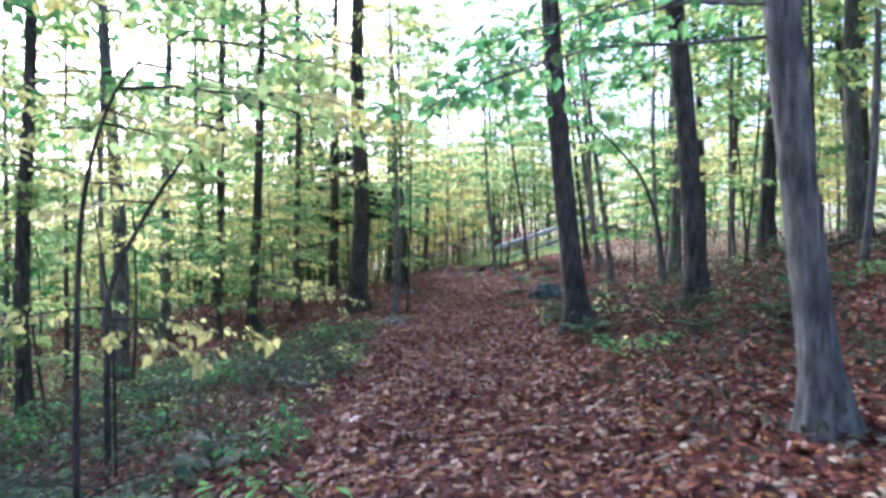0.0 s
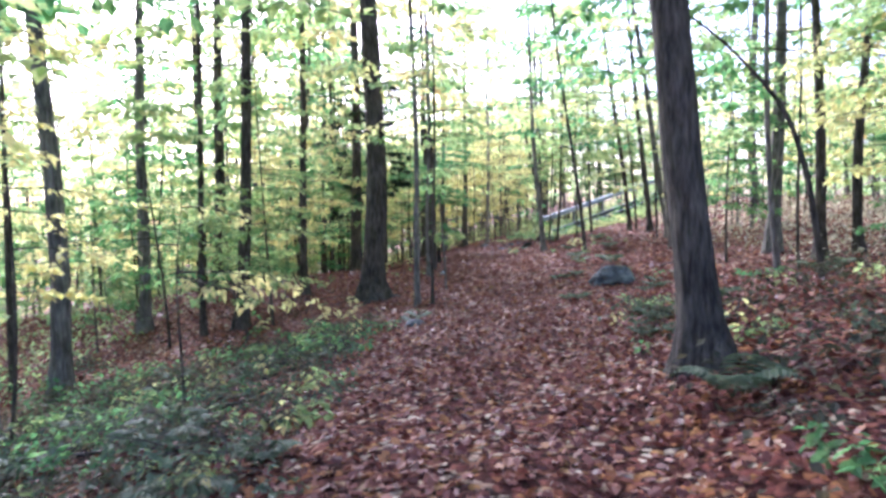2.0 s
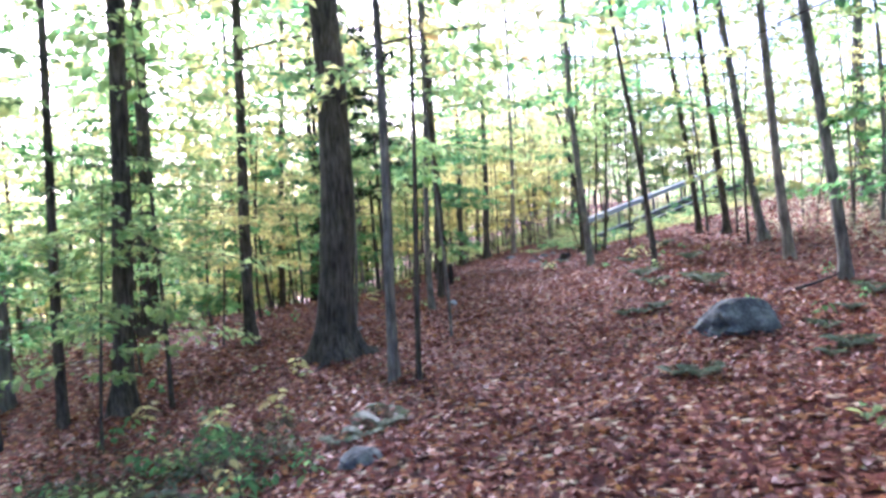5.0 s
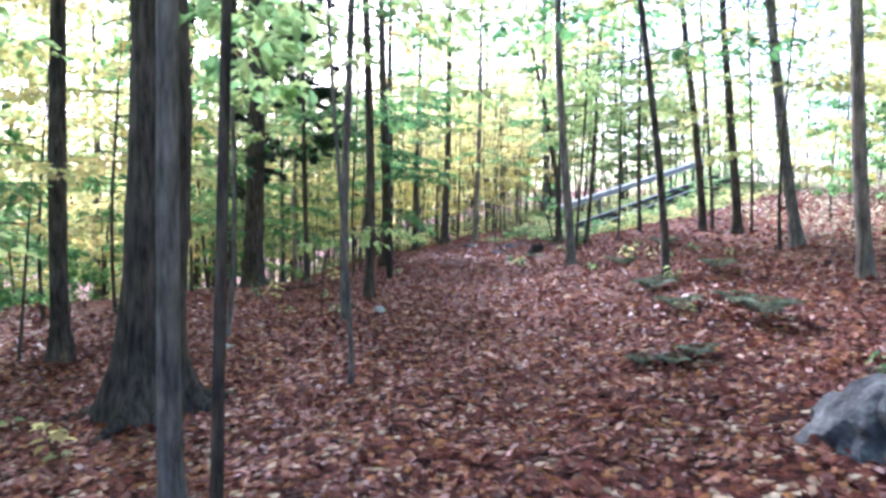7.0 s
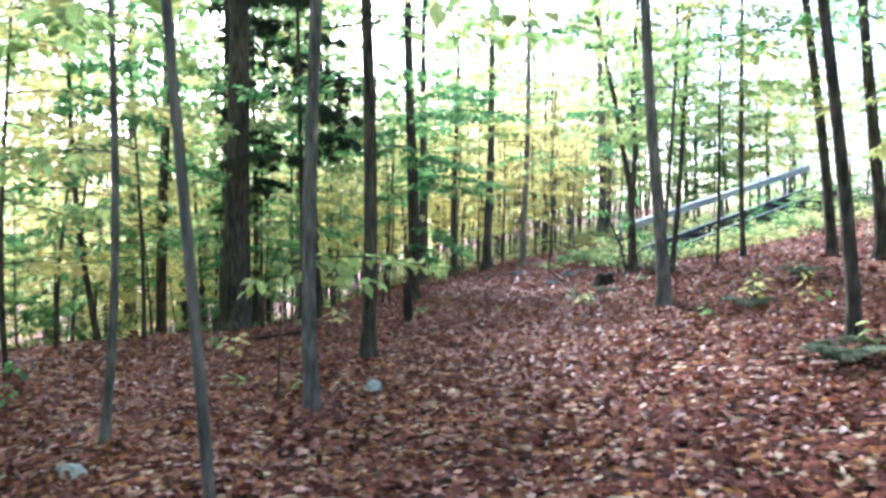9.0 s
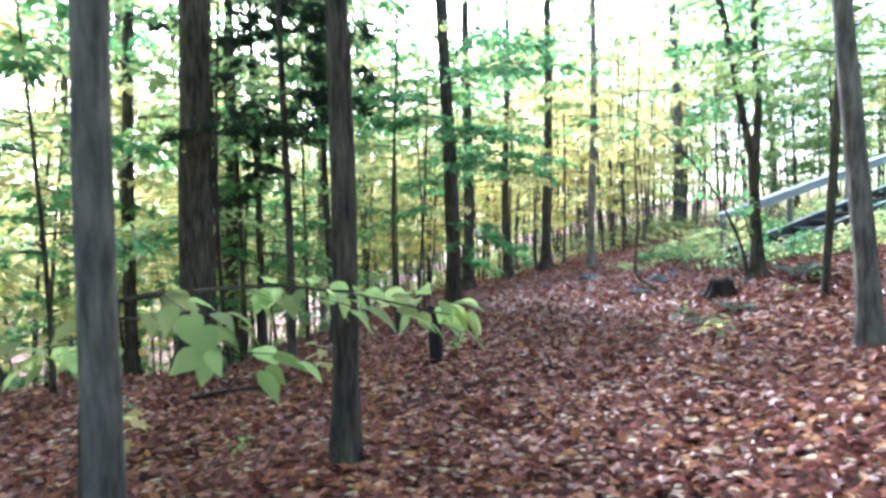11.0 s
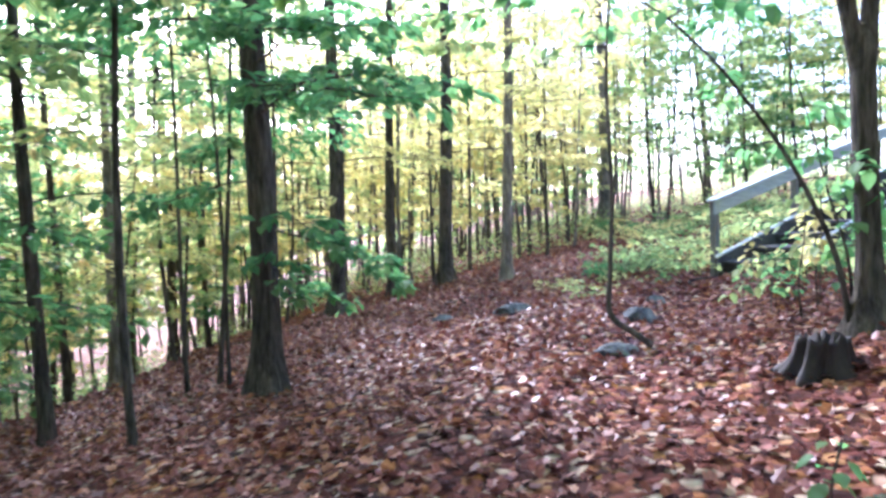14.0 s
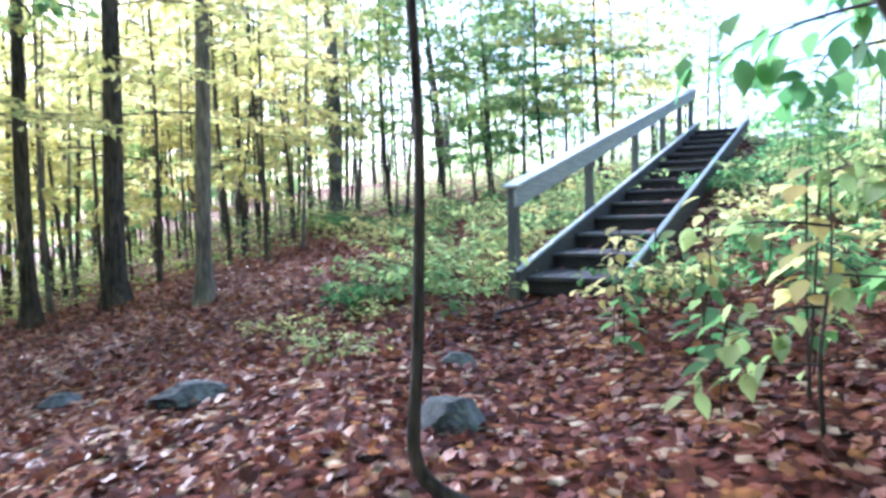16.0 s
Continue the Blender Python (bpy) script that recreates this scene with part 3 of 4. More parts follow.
# ---- woods round about: variants of saplings and trees, copied ----
def sapling_variant(seed, height, leaf, low, n, length, count, bend=0.12, fine=True):
    random.seed(seed)
    root = thing("sapling", pose(0, 0, 0), "understorey sapling with flat tiers of yellow-green leaves", "sapling", "understorey saplings")
    ph = seed * 1.3
    lean = (random.uniform(-0.06, 0.06), random.uniform(-0.06, 0.06))
    br = branches_on(height, lean, bend, ph, low, height * 0.97, n, length, count, 0.1)
    cm, wood = crown_mesh("foliage", br, leaf, (0.11, 0.18), DIAMOND, DIAMOND_FACES, fine)
    part("stem", trunk_mesh("stem", height, 0.025 + height * 0.008, BARK_DARK, lean, bend, 0.3, 6, [wood], ph, 8), root)
    part("foliage", cm, root)
    return root


SAPLINGS = [sapling_variant(21, 4.2, LEAF_LIME, 0.8, 13, (0.8, 1.6), 70), sapling_variant(22, 5.5, LEAF_GOLD, 1.4, 15, (0.9, 1.9), 70),
            sapling_variant(23, 3.2, LEAF_GREEN, 0.6, 10, (0.7, 1.4), 70), sapling_variant(24, 6.5, LEAF_LIME, 1.8, 17, (1.0, 2.0), 70, 0.12, False),
            sapling_variant(25, 4.8, LEAF_GREEN, 1.2, 14, (0.9, 1.7), 70), sapling_variant(26, 7.0, LEAF_GOLD, 2.4, 16, (1.0, 2.0), 75, 0.12, False)]


def wood_variant(seed, height, dia, bark, label, crown=True):
    random.seed(seed)
    root = thing("tree", pose(0, 0, 0), label, "tree", "trees of the wood")
    lean = (random.uniform(-0.04, 0.03), random.uniform(-0.03, 0.03))
    extra = ()
    if not crown:
        cm, wood = crown_mesh("foliage", branches_on(height, lean, 0.08, seed, height * 0.35, height, 8, (0.6, 1.3), 40), LEAF_GOLD, (0.1, 0.16), DIAMOND, DIAMOND_FACES)
        part("foliage", cm, root)
        extra = (wood,)
    part("trunk", trunk_mesh("trunk", height, dia, bark, lean, 0.08, 0.4, 8, extra, seed, 10), root)
    if not crown:
        return root
    o = part("crown", HIGH_CROWNS[seed % 5], root)
    k = height / 17
    p = at_height(height, lean, 0.08, height * 0.55, seed)
    o.matrix_basis = pose(p[0], p[1], p[2] - 0.55 * 17 * k) @ Matrix.Diagonal((k, k, k, 1))
    return root


WOODS = [wood_variant(31, 16, 0.22, BARK_DARK, "tall forest tree with dark bark"), wood_variant(32, 13, 0.13, BARK_DARK, "slim dark forest tree"),
         wood_variant(33, 17, 0.3, BARK_GREY, "tall forest tree with grey bark"), wood_variant(34, 12, 0.1, BARK_GREY, "slim grey forest tree"),
         wood_variant(35, 11, 0.08, BARK_DARK, "very thin dark forest tree")]


PLACED = set()


def scatter(variants, spots, low=0.85, high=1.2):
    used = PLACED
    for x, y in spots:
        i = random.randrange(len(variants))
        k = random.uniform(low, high)
        m = pose(x, y, ground_at(x, y) - 0.02, random.uniform(-2, 2), random.uniform(-2, 2), random.uniform(0, 360)) @ Matrix.Diagonal((k, k, k, 1))
        if variants[i].name in used:
            copy_thing(variants[i], m)
        else:
            used.add(variants[i].name)
            variants[i].matrix_basis = m


def clear(x, y, side=1.9):
    """True where the trail, the stairs and the open view up the trail leave room (plan units)."""
    if y < 31 and -side < x < side + 0.4:
        return False
    if 29 <= y < 46 and -1.4 < x - curve(y, [29, 34, 46], [0.3, 1.5, 4.5]) < 2.2:
        return False
    along, across = stair_frame(x, y)
    return not (-1.5 < along < 26 and -2.2 < across < 4.5)


def spots(count, x0, x1, y0, y1, gap, side=1.9, taken=None):
    got = [] if taken is None else taken
    out = []
    for _ in range(count * 30):
        if len(out) >= count:
            break
        x, y = random.uniform(x0, x1), random.uniform(y0, y1)
        if clear(x, y, side) and all((x - a) ** 2 + (y - b) ** 2 > gap * gap for a, b in got):
            got.append((x, y))
            out.append((x * U, y * U))
    return out


random.seed(5)
taken = []
# the 6.8..13 group stands outside the view, added to shade the right bank
scatter(WOODS, spots(45, -24, -7, 12, 60, 1.3, taken=taken) + spots(26, -19, -6.5, 18, 46, 1.0, taken=taken) + spots(12, 6.8, 13, 1, 13, 1.3, 4.0, taken) + spots(30, 6.5, 20, 8, 40, 1.4, taken=taken) + spots(20, -10, 8, 44, 70, 1.5, taken=taken) + spots(14, -14, 14, -12, 0, 2.0, 3.0, taken) + spots(16, 4.2, 9, 9, 20, 1.0, 4.0, taken) + spots(9, -9, -4.8, 9, 16, 1.1, taken=taken))
random.seed(6)
taken = []
scatter(SAPLINGS, spots(70, -15, -4.0, 9, 44, 0.95, taken=taken) + spots(14, 4.5, 13, 9, 30, 1.8, taken=taken) + spots(16, -12, 6, 41, 62, 1.2, taken=taken) + spots(34, -30, -12, 12, 60, 1.3, taken=taken) + spots(24, 7, 18, 26, 46, 1.3, taken=taken))

random.seed(61)
taken = []
scatter(SAPLINGS, spots(46, -16, -5.0, 24, 46, 1.0, taken=taken) + spots(30, -26, -14, 10, 46, 1.6, taken=taken), 1.1, 1.7)
scatter(SAPLINGS[1:2] + SAPLINGS[5:], spots(30, -10, 4, 41, 50, 1.1, taken=taken), 0.9, 1.5)
scatter(SAPLINGS[:2] + SAPLINGS[5:], spots(46, -10, 5, 46, 66, 1.2, taken=taken) + spots(26, 9, 22, 30, 52, 1.6, taken=taken), 1.2, 2.0)

random.seed(62)
scatter(SAPLINGS[:2] + SAPLINGS[3:4], spots(9, 4.2, 9.0, 42, 48, 0.9), 1.2, 1.7)

# dense thin poles beyond the end of the trail
random.seed(8)
POLE = [wood_variant(41, 10, 0.07, BARK_GREY, "thin pole-like young tree in a dense stand", False), wood_variant(42, 11, 0.09, BARK_DARK, "thin pole-like young tree in a dense stand", False)]
scatter(POLE, spots(60, -1.0, 7, 40.5, 56, 0.45) + spots(50, -9, -1, 41, 56, 0.6))

# far woods
random.seed(9)
fw, fl, fy = [], [], []
for _ in range(420):
    a, r = random.uniform(0, 2 * math.pi), random.uniform(78, 125)
    x, y = math.cos(a) * r, 25 + math.sin(a) * r
    z = ground_at(x, y)
    h = random.uniform(12, 20)
    fw.append(tube([(x, y, z - 0.3), (x + random.uniform(-0.3, 0.3), y, z + h * 0.5), (x + random.uniform(-0.6, 0.6), y, z + h)], [0.16, 0.12, 0.04], 5, False))
    for _ in range(84):
        t = random.random()
        fl.append((x + random.gauss(0, 2.6), y + random.gauss(0, 2.6), z + 0.8 + (h - 0.5) * t))
v, f = join(fw)
far = new("far_woods", mesh("far_woods", v, f, BARK_DARK, True))
tagged(far, "distant woodland trunks beyond the clearing", "woods", kind="stuff")
N = len(fl)
v, f = leaves(np.array(fl), rng.uniform(0.6, 1.5, N), rng.uniform(0, 6.28, N), rng.normal(-0.3, 0.5, N), rng.normal(0, 0.5, N))
tagged(new("far_foliage", mesh("far_foliage", v, f, LEAF_LIME)), "distant yellow-green autumn foliage", "foliage", kind="stuff")


# low brush that covers the floor of the wood off the trail
def brush(count, x0, x1, y0, y1, mat, label, seed, tall=0.7, size=(0.08, 0.17), keep=None):
    g = np.random.default_rng(seed)
    cx, cy = g.uniform(x0, x1, count // 24) * U, g.uniform(y0, y1, count // 24) * U
    k = g.integers(0, len(cx), count)
    x, y = cx[k] + g.normal(0, 0.45, count), cy[k] + g.normal(0, 0.45, count)
    q = np.array([keep(a / U, b / U) if keep else clear(a / U, b / U, 3.4) for a, b in zip(x, y)])
    x, y = x[q], y[q]
    n = len(x)
    P = np.stack([x, y, land(x, y) + 0.05 + tall * g.random(n) ** 1.6], -1)
    v, f = leaves(P, g.uniform(*size, n), g.uniform(0, 6.28, n), g.normal(-0.25, 0.4, n), g.normal(0, 0.4, n), DIAMOND, DIAMOND_FACES)
    tagged(new("brush", mesh("brush", v, f, mat)), label, "undergrowth", kind="stuff")


brush(20000, -20, -7.5, 10, 46, LEAF_LIME, "low pale green undergrowth on the falling slope", 31)
brush(16000, -9, 12, 42, 60, LEAF_LIME, "low yellow-green undergrowth at the far end of the trail", 32)
brush(11000, 6.3, 15, 18, 42, DRY, "pale dry undergrowth along the top of the bank", 33, 0.6, (0.07, 0.16))


# ---- stairs ----
def box(x0, x1, y0, y1, z0, z1, bevel=0.008):
    bm = bmesh.new()
    bmesh.ops.create_cube(bm, size=1, matrix=Matrix.Translation(((x0 + x1) / 2, (y0 + y1) / 2, (z0 + z1) / 2)) @ Matrix.Diagonal((x1 - x0, y1 - y0, z1 - z0, 1)))
    bmesh.ops.bevel(bm, geom=bm.edges[:], offset=bevel, segments=1, affect="EDGES")
    return bm


def bm_mesh(name, bm, mat):
    me = bpy.data.meshes.new(name)
    bm.to_mesh(me)
    bm.free()
    me.materials.append(mat)
    return me


RUN, RISE, WIDE = STAIR_RUN * U, STAIR_RISE * U, STAIR_W * U
SZ = STAIR_Z * U - 0.45
stairs = thing("outdoor_stairs", pose(STAIR_X * U, STAIR_Y * U, SZ, 0, 0, math.degrees(STAIR_TURN)), "dark timber outdoor steps climbing a bank with a weathered handrail", "stairs")
for k in range(STEPS):
    part("tread", bm_mesh("tread", box(k * RUN - 0.03, (k + 1) * RUN - 0.01, -WIDE + 0.02, -0.02, k * RISE - 0.045, k * RISE), TREAD_WOOD), stairs, "dark grey tread board")
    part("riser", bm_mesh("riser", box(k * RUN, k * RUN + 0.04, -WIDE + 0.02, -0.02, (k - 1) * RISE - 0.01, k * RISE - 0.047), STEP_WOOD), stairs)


def sloped(x0, x1, y0, y1, z0, deep, slope, mat, name):
    bm = box(0, 1, y0, y1, 0, deep, 0.006)
    for q in bm.verts:
        t = q.co.x
        q.co.x = x0 + (x1 - x0) * t
        q.co.z += z0 + slope * q.co.x
    return bm_mesh(name, bm, mat)


SLOPE = RISE / RUN
for y0 in (0.0, -WIDE - 0.05):
    part("stringer", sloped(-0.12, STEPS * RUN, y0, y0 + 0.05, -0.2, 0.27, SLOPE, TREAD_WOOD, "stringer"), stairs, "dark side board")
    part("stringer_cap", sloped(-0.12, STEPS * RUN, y0 - 0.004, y0 + 0.054, 0.073, 0.03, SLOPE, RAIL_WOOD, "stringer_cap"), stairs, "pale weathered edge board")
for k in (0, 3.2, 6.4, 9.2, 11.4, 13.2):
    part("post", bm_mesh("post", box(k * RUN - 0.06, k * RUN + 0.04, 0.055, 0.15, k * RISE - 0.45, k * RISE + 0.86), POST_WOOD), stairs, "grey square handrail post")
part("handrail", sloped(-0.14, 13.4 * RUN, 0.01, 0.052, 0.68, 0.17, SLOPE, RAIL_WOOD, "handrail"), stairs, "pale weathered plank handrail")
part("rail_cap", sloped(-0.14, 13.4 * RUN, -0.01, 0.16, 0.862, 0.035, SLOPE, RAIL_WOOD, "rail_cap"), stairs, "pale flat board on the handrail")


# ---- rocks, stumps ----
def rock(x, y, sx, sy, sz, seed, label, turn=0.0, sink=0.31, craggy=False):
    bm = bmesh.new()
    bmesh.ops.create_icosphere(bm, subdivisions=4, radius=1)
    o = Vector((seed * 3.7, seed * 1.3, seed * 5.1))
    for q in bm.verts:
        c = q.co.normalized()
        d = 1 + 0.28 * noise.noise(c * 1.3 + o) + 0.2 * noise.noise(c * 2.9 + o) + 0.07 * noise.noise(c * 7 + o)
        c = c * d
        if craggy:
            c += c * 0.10 * noise.cell(c * 2.3 + o) + c * 0.06 * noise.noise(c * 11 + o)
            c.x += 0.18 * max(c.z, 0)
        for axis_n in ((0.12, 0.1, 0.98), (0.6, 0.2, 0.77), (-0.7, 0.3, 0.6), (0.1, -0.8, 0.55), (0.9, -0.3, 0.3)):
            a = Vector(axis_n).normalized()
            over = c.dot(a) - 0.78
            if over > 0:
                c -= a * over * 0.85
        q.co = Vector((c.x * sx, c.y * sy, c.z * sz))
    x, y = x * U, y * U
    ob = new("rock", bm_mesh("rock", bm, ROCK))
    ob.matrix_basis = pose(x, y, ground_at(x, y) + sz * (0.75 - sink * 2), 0, 0, turn)
    return tagged(ob, label, "rock")


rock(2.5, 18.35, 0.56, 0.45, 0.42, 1, "large grey boulder half sunk in fallen leaves", 15, craggy=True)
rock(0.74, 31.55, 0.21, 0.16, 0.08, 2, "flat dark grey stone at a sapling's foot", 10)
rock(1.1, 32.5, 0.19, 0.16, 0.13, 3, "rounded pale grey stone in fallen leaves", 30)
rock(1.42, 33.25, 0.13, 0.11, 0.08, 4, "small pale stone beside the trail", 0)
rock(0.1, 33.5, 0.25, 0.15, 0.10, 5, "long grey stone in fallen leaves", 5)
rock(-0.7, 34.7, 0.16, 0.13, 0.07, 6, "small grey stone in fallen leaves", 20)
PALE = bpy.data.materials["grey_rock"].copy()
PALE.name = "pale_rock"
for stop, value in zip([q for q in PALE.node_tree.nodes if q.type == "VALTORGB"][0].color_ramp.elements, (0.30, 0.46, 0.62)):
    stop.color = (value * 0.95, value, value * 1.03, 1)
for x, y, sx, sy, sz, seed, label, turn in ((-1.03, 23.75, 0.10, 0.09, 0.09, 12, "small pale white stone lying in fallen leaves", 20), (-0.91, 15.2, 0.20, 0.15, 0.09, 13, "flat grey stone at the trail's edge", 50), (-2.5, 22.0, 0.17, 0.07, 0.07, 14, "narrow pale stone in fallen leaves", -25)):
    rock(x, y, sx, sy, sz, seed, label, turn).data.materials[0] = ROCK if seed == 13 else PALE
rock(5.6, 9.5, 0.6, 0.5, 0.4, 8, "dark boulder on the shaded bank", 40)
rock(5.2, 8.4, 0.45, 0.4, 0.3, 9, "dark boulder on the shaded bank", 80)


def stump(x, y, dia, height, label, name, jag, flare, lean=0.0):
    pts = [(lean * z, 0, z) for z in np.linspace(-0.1, height, 9)]
    v, f = tube(pts, [dia / 2 * (1 + flare * math.exp(-max(p[2], 0) / 0.12)) * (1 + 0.06 * math.sin(9 * p[2])) for p in pts], 22, False, 0.55)
    n = len(v)
    top = [i for i in range(n - 22, n)]
    v = [(a, b, c + (jag * (0.5 + noise.noise(Vector((a * 22, b * 22, 3.0)))) if i in top else 0)) for i, (a, b, c) in enumerate(v)]
    rim = [v[i] for i in top]
    cx, cy, cz = (sum(p[i] for p in rim) / 22 for i in range(3))
    v.append((cx, cy, cz - 0.02))
    f += [(top[i], top[(i + 1) % 22], n) for i in range(22)]
    x, y = x * U, y * U
    ob = new(name, mesh(name, v, f, ROTTEN, True))
    ob.matrix_basis = pose(x, y, ground_at(x, y))
    return tagged(ob, label, "stump")


stump(-1.39, 27.65, 0.13, 0.58, "broken dark dead stub standing upright in leaves", "dead_stub", 0.05, 0.3, -0.05)
N = 44
v, f = [], []
for ring, z in enumerate(np.linspace(-0.12, 0.24, 11)):
    low = math.exp(-max(z, 0) / 0.09)
    for k in range(N):
        w = 2 * math.pi * k / N
        ridge = abs(math.sin(3.5 * w + 0.5 * math.sin(2 * w))) ** 0.6
        r = 0.105 * (0.82 + 0.16 * ridge + 0.22 * noise.noise(Vector((4 * math.cos(w), 4 * math.sin(w), z * 3)))) * (1 + low * (0.45 + 0.75 * ridge ** 3))
        top = z + (0.07 * noise.noise(Vector((6 * math.cos(w), 6 * math.sin(w), 2.0))) + 0.03 * ridge) * max(z, 0) / 0.24
        v.append((math.cos(w) * r, math.sin(w) * r, top))
    if ring:
        f += [((ring - 1) * N + k, (ring - 1) * N + (k + 1) % N, ring * N + (k + 1) % N, ring * N + k) for k in range(N)]
v += [(math.cos(2 * math.pi * k / N) * 0.055, math.sin(2 * math.pi * k / N) * 0.055, 0.17 + 0.03 * noise.noise(Vector((k * 0.9, 0, 5)))) for k in range(N)] + [(0, 0, 0.15)]
f += [(10 * N + k, 10 * N + (k + 1) % N, 11 * N + (k + 1) % N, 11 * N + k) for k in range(N)] + [(11 * N + k, 11 * N + (k + 1) % N, 12 * N) for k in range(N)]
sx, sy = 1.62 * U, 30.42 * U
torn = new("tree_stump", mesh("tree_stump", v, f, ROTTEN, True))
torn.matrix_basis = pose(sx, sy, ground_at(sx, sy) - 0.03) @ Matrix.Diagonal((1.45, 1.3, 0.95, 1))
tagged(torn, "low rotten dark stump with spreading roots and ragged top", "stump")


# ---- saplings of their own shape ----
OVATE = []
OVATE_FACES = []
for row, (along, half) in enumerate(((0.0, 0.02), (0.12, 0.2), (0.32, 0.33), (0.55, 0.31), (0.78, 0.17), (0.92, 0.07), (1.0, 0.01))):
    sag = -0.25 * along * along
    OVATE += [(-half, along, sag + 0.09 * half), (0, along, sag - 0.02), (half, along, sag + 0.09 * half)]
    if row:
        k = row * 3
        OVATE_FACES += [(k - 3, k - 2, k + 1, k), (k - 2, k - 1, k + 2, k + 1)]
OVATE = np.array(OVATE)


def leaf_form(mat, seed):
    g = np.random.default_rng(seed)
    V, F = leaves(np.zeros((1, 3)), [1.0], np.zeros(1), g.normal(-0.15, 0.2, 1), g.normal(0, 0.25, 1), OVATE, OVATE_FACES, g.uniform(0.6, 1.8, 1))
    return mesh("leaf", V, F, mat, True)


LEAF_SHAPES = {m.name: [leaf_form(m, 90 + k) for k in range(3)] for m in (LEAF_GREEN, LEAF_LIME, LEAF_GOLD)}


def leafy_branch(root, place, turn, length, count, lift, mat, size):
    line, twigs, P, Y = spray(length, count, size[1], up=lift)
    R = Matrix.Rotation(turn, 3, "Z")
    o = Vector(place)
    r = 0.004 + 0.006 * length
    wood = [tube([tuple(R @ Vector(p) + o) for p in line], [r, r * 0.8, r * 0.6, r * 0.4, r * 0.2], 5, False)]
    wood += [tube([tuple(R @ Vector(a) + o), tuple(R @ Vector(b) + o)], [r * 0.35, r * 0.18], 4, False) for a, b in twigs]
    branch = part("branch", mesh("branch", *join(wood), BARK_DARK), root)
    for p, y in zip(P, Y):
        k = random.uniform(*size)
        q = part("leaf", random.choice(LEAF_SHAPES[mat.name]), branch)
        w = R @ Vector(p) + o
        q.matrix_basis = pose(*w, math.degrees(random.gauss(-0.35, 0.3)), math.degrees(random.gauss(0, 0.35)), math.degrees(y + turn)) @ Matrix.Diagonal((k, k, k, 1))


def bent_sapling(points, radius, bark, label, sprays, leaf, size, x, y):
    x, y = x * U, y * U
    root = thing("sapling", pose(x, y, ground_at(x, y)), label, "sapling")
    n = len(points)
    v, f = tube(points, [radius * (1 - 0.8 * i / (n - 1)) for i in range(n)], 8, True, 0.06)
    part("stem", mesh("stem", v, f, bark, True), root)
    for place, turn, length, count, lift in sprays:
        leafy_branch(root, place, turn, length, count, lift, leaf, size)
    return root


def smooth_line(points, per=5):
    out = []
    P = [Vector(p) for p in points]
    for i in range(len(P) - 1):
        a, b, c, d = P[max(i - 1, 0)], P[i], P[i + 1], P[min(i + 2, len(P) - 1)]
        for k in range(per):
            t = k / per
            out.append(tuple(0.5 * (2 * b + (c - a) * t + (2 * a - 5 * b + 4 * c - d) * t * t + (3 * b - a - 3 * c + d) * t ** 3)))
    return out + [tuple(P[-1])]


random.seed(12)
bent_sapling(smooth_line([(0.27, -0.06, 0.02), (0.12, -0.04, 0.13), (-0.07, 0, 0.30), (-0.06, 0, 0.7), (-0.03, 0.02, 1.4), (-0.06, 0, 2.4), (0.02, 0, 3.6), (0.1, 0, 5.2)]), 0.032, BARK_DARK, "thin crooked sapling growing out beside a flat stone",
             [((-0.05, 0, 2.6 + 0.4 * i), random.uniform(0, 6.28), random.uniform(0.5, 0.9), 26, 0.2) for i in range(6)], LEAF_LIME, (0.09, 0.13), 0.76, 31.65)
bent_sapling(smooth_line([(0, 0, -0.05), (-0.08, 0, 0.46), (-0.23, 0, 0.88), (-0.44, 0.05, 1.33), (-0.68, 0.1, 1.72), (-1.02, 0.1, 2.15), (-1.5, 0.1, 2.55), (-2.2, 0.1, 2.75)]), 0.026, BARK_DARK, "dark arching sapling bending over the trail with large leaves",
             [((-0.2, 0, 0.8), 0.2, 0.5, 18, 0.1), ((-0.35, 0, 1.15), 0.5, 0.55, 22, 0.15), ((-0.42, 0, 1.3), -0.7, 0.5, 18, 0.1), ((-0.5, 0.05, 1.45), 1.9, 0.5, 18, 0.1), ((-0.9, 0.1, 2.0), 1.2, 0.6, 18, 0.1), ((-1.3, 0.1, 2.4), -1.2, 0.8, 22, 0.1), ((-1.7, 0.1, 2.62), 1.6, 0.8, 24, 0.1), ((-2.0, 0.1, 2.7), 3.1, 0.9, 28, 0.0)], LEAF_GREEN, (0.09, 0.145), 2.07, 31.0)
bent_sapling(smooth_line([(0.05, 0.05, -0.05), (0.02, 0.05, 0.5), (-0.1, 0.1, 1.0), (-0.25, 0.1, 1.6), (-0.5, 0.1, 2.4)]), 0.016, BARK_DARK, "thin leaning stem with broad green leaves",
             [((0.0, 0.05, 0.6), 1.3, 0.45, 16, 0.1), ((-0.05, 0.1, 0.9), 0.2, 0.5, 20, 0.2), ((-0.1, 0.1, 1.0), -1.2, 0.5, 18, 0.1), ((-0.2, 0.1, 1.4), 1.5, 0.5, 22, 0.1), ((-0.3, 0.1, 1.7), 0.6, 0.6, 24, 0.2)], LEAF_GREEN, (0.09, 0.14), 2.16, 31.2)
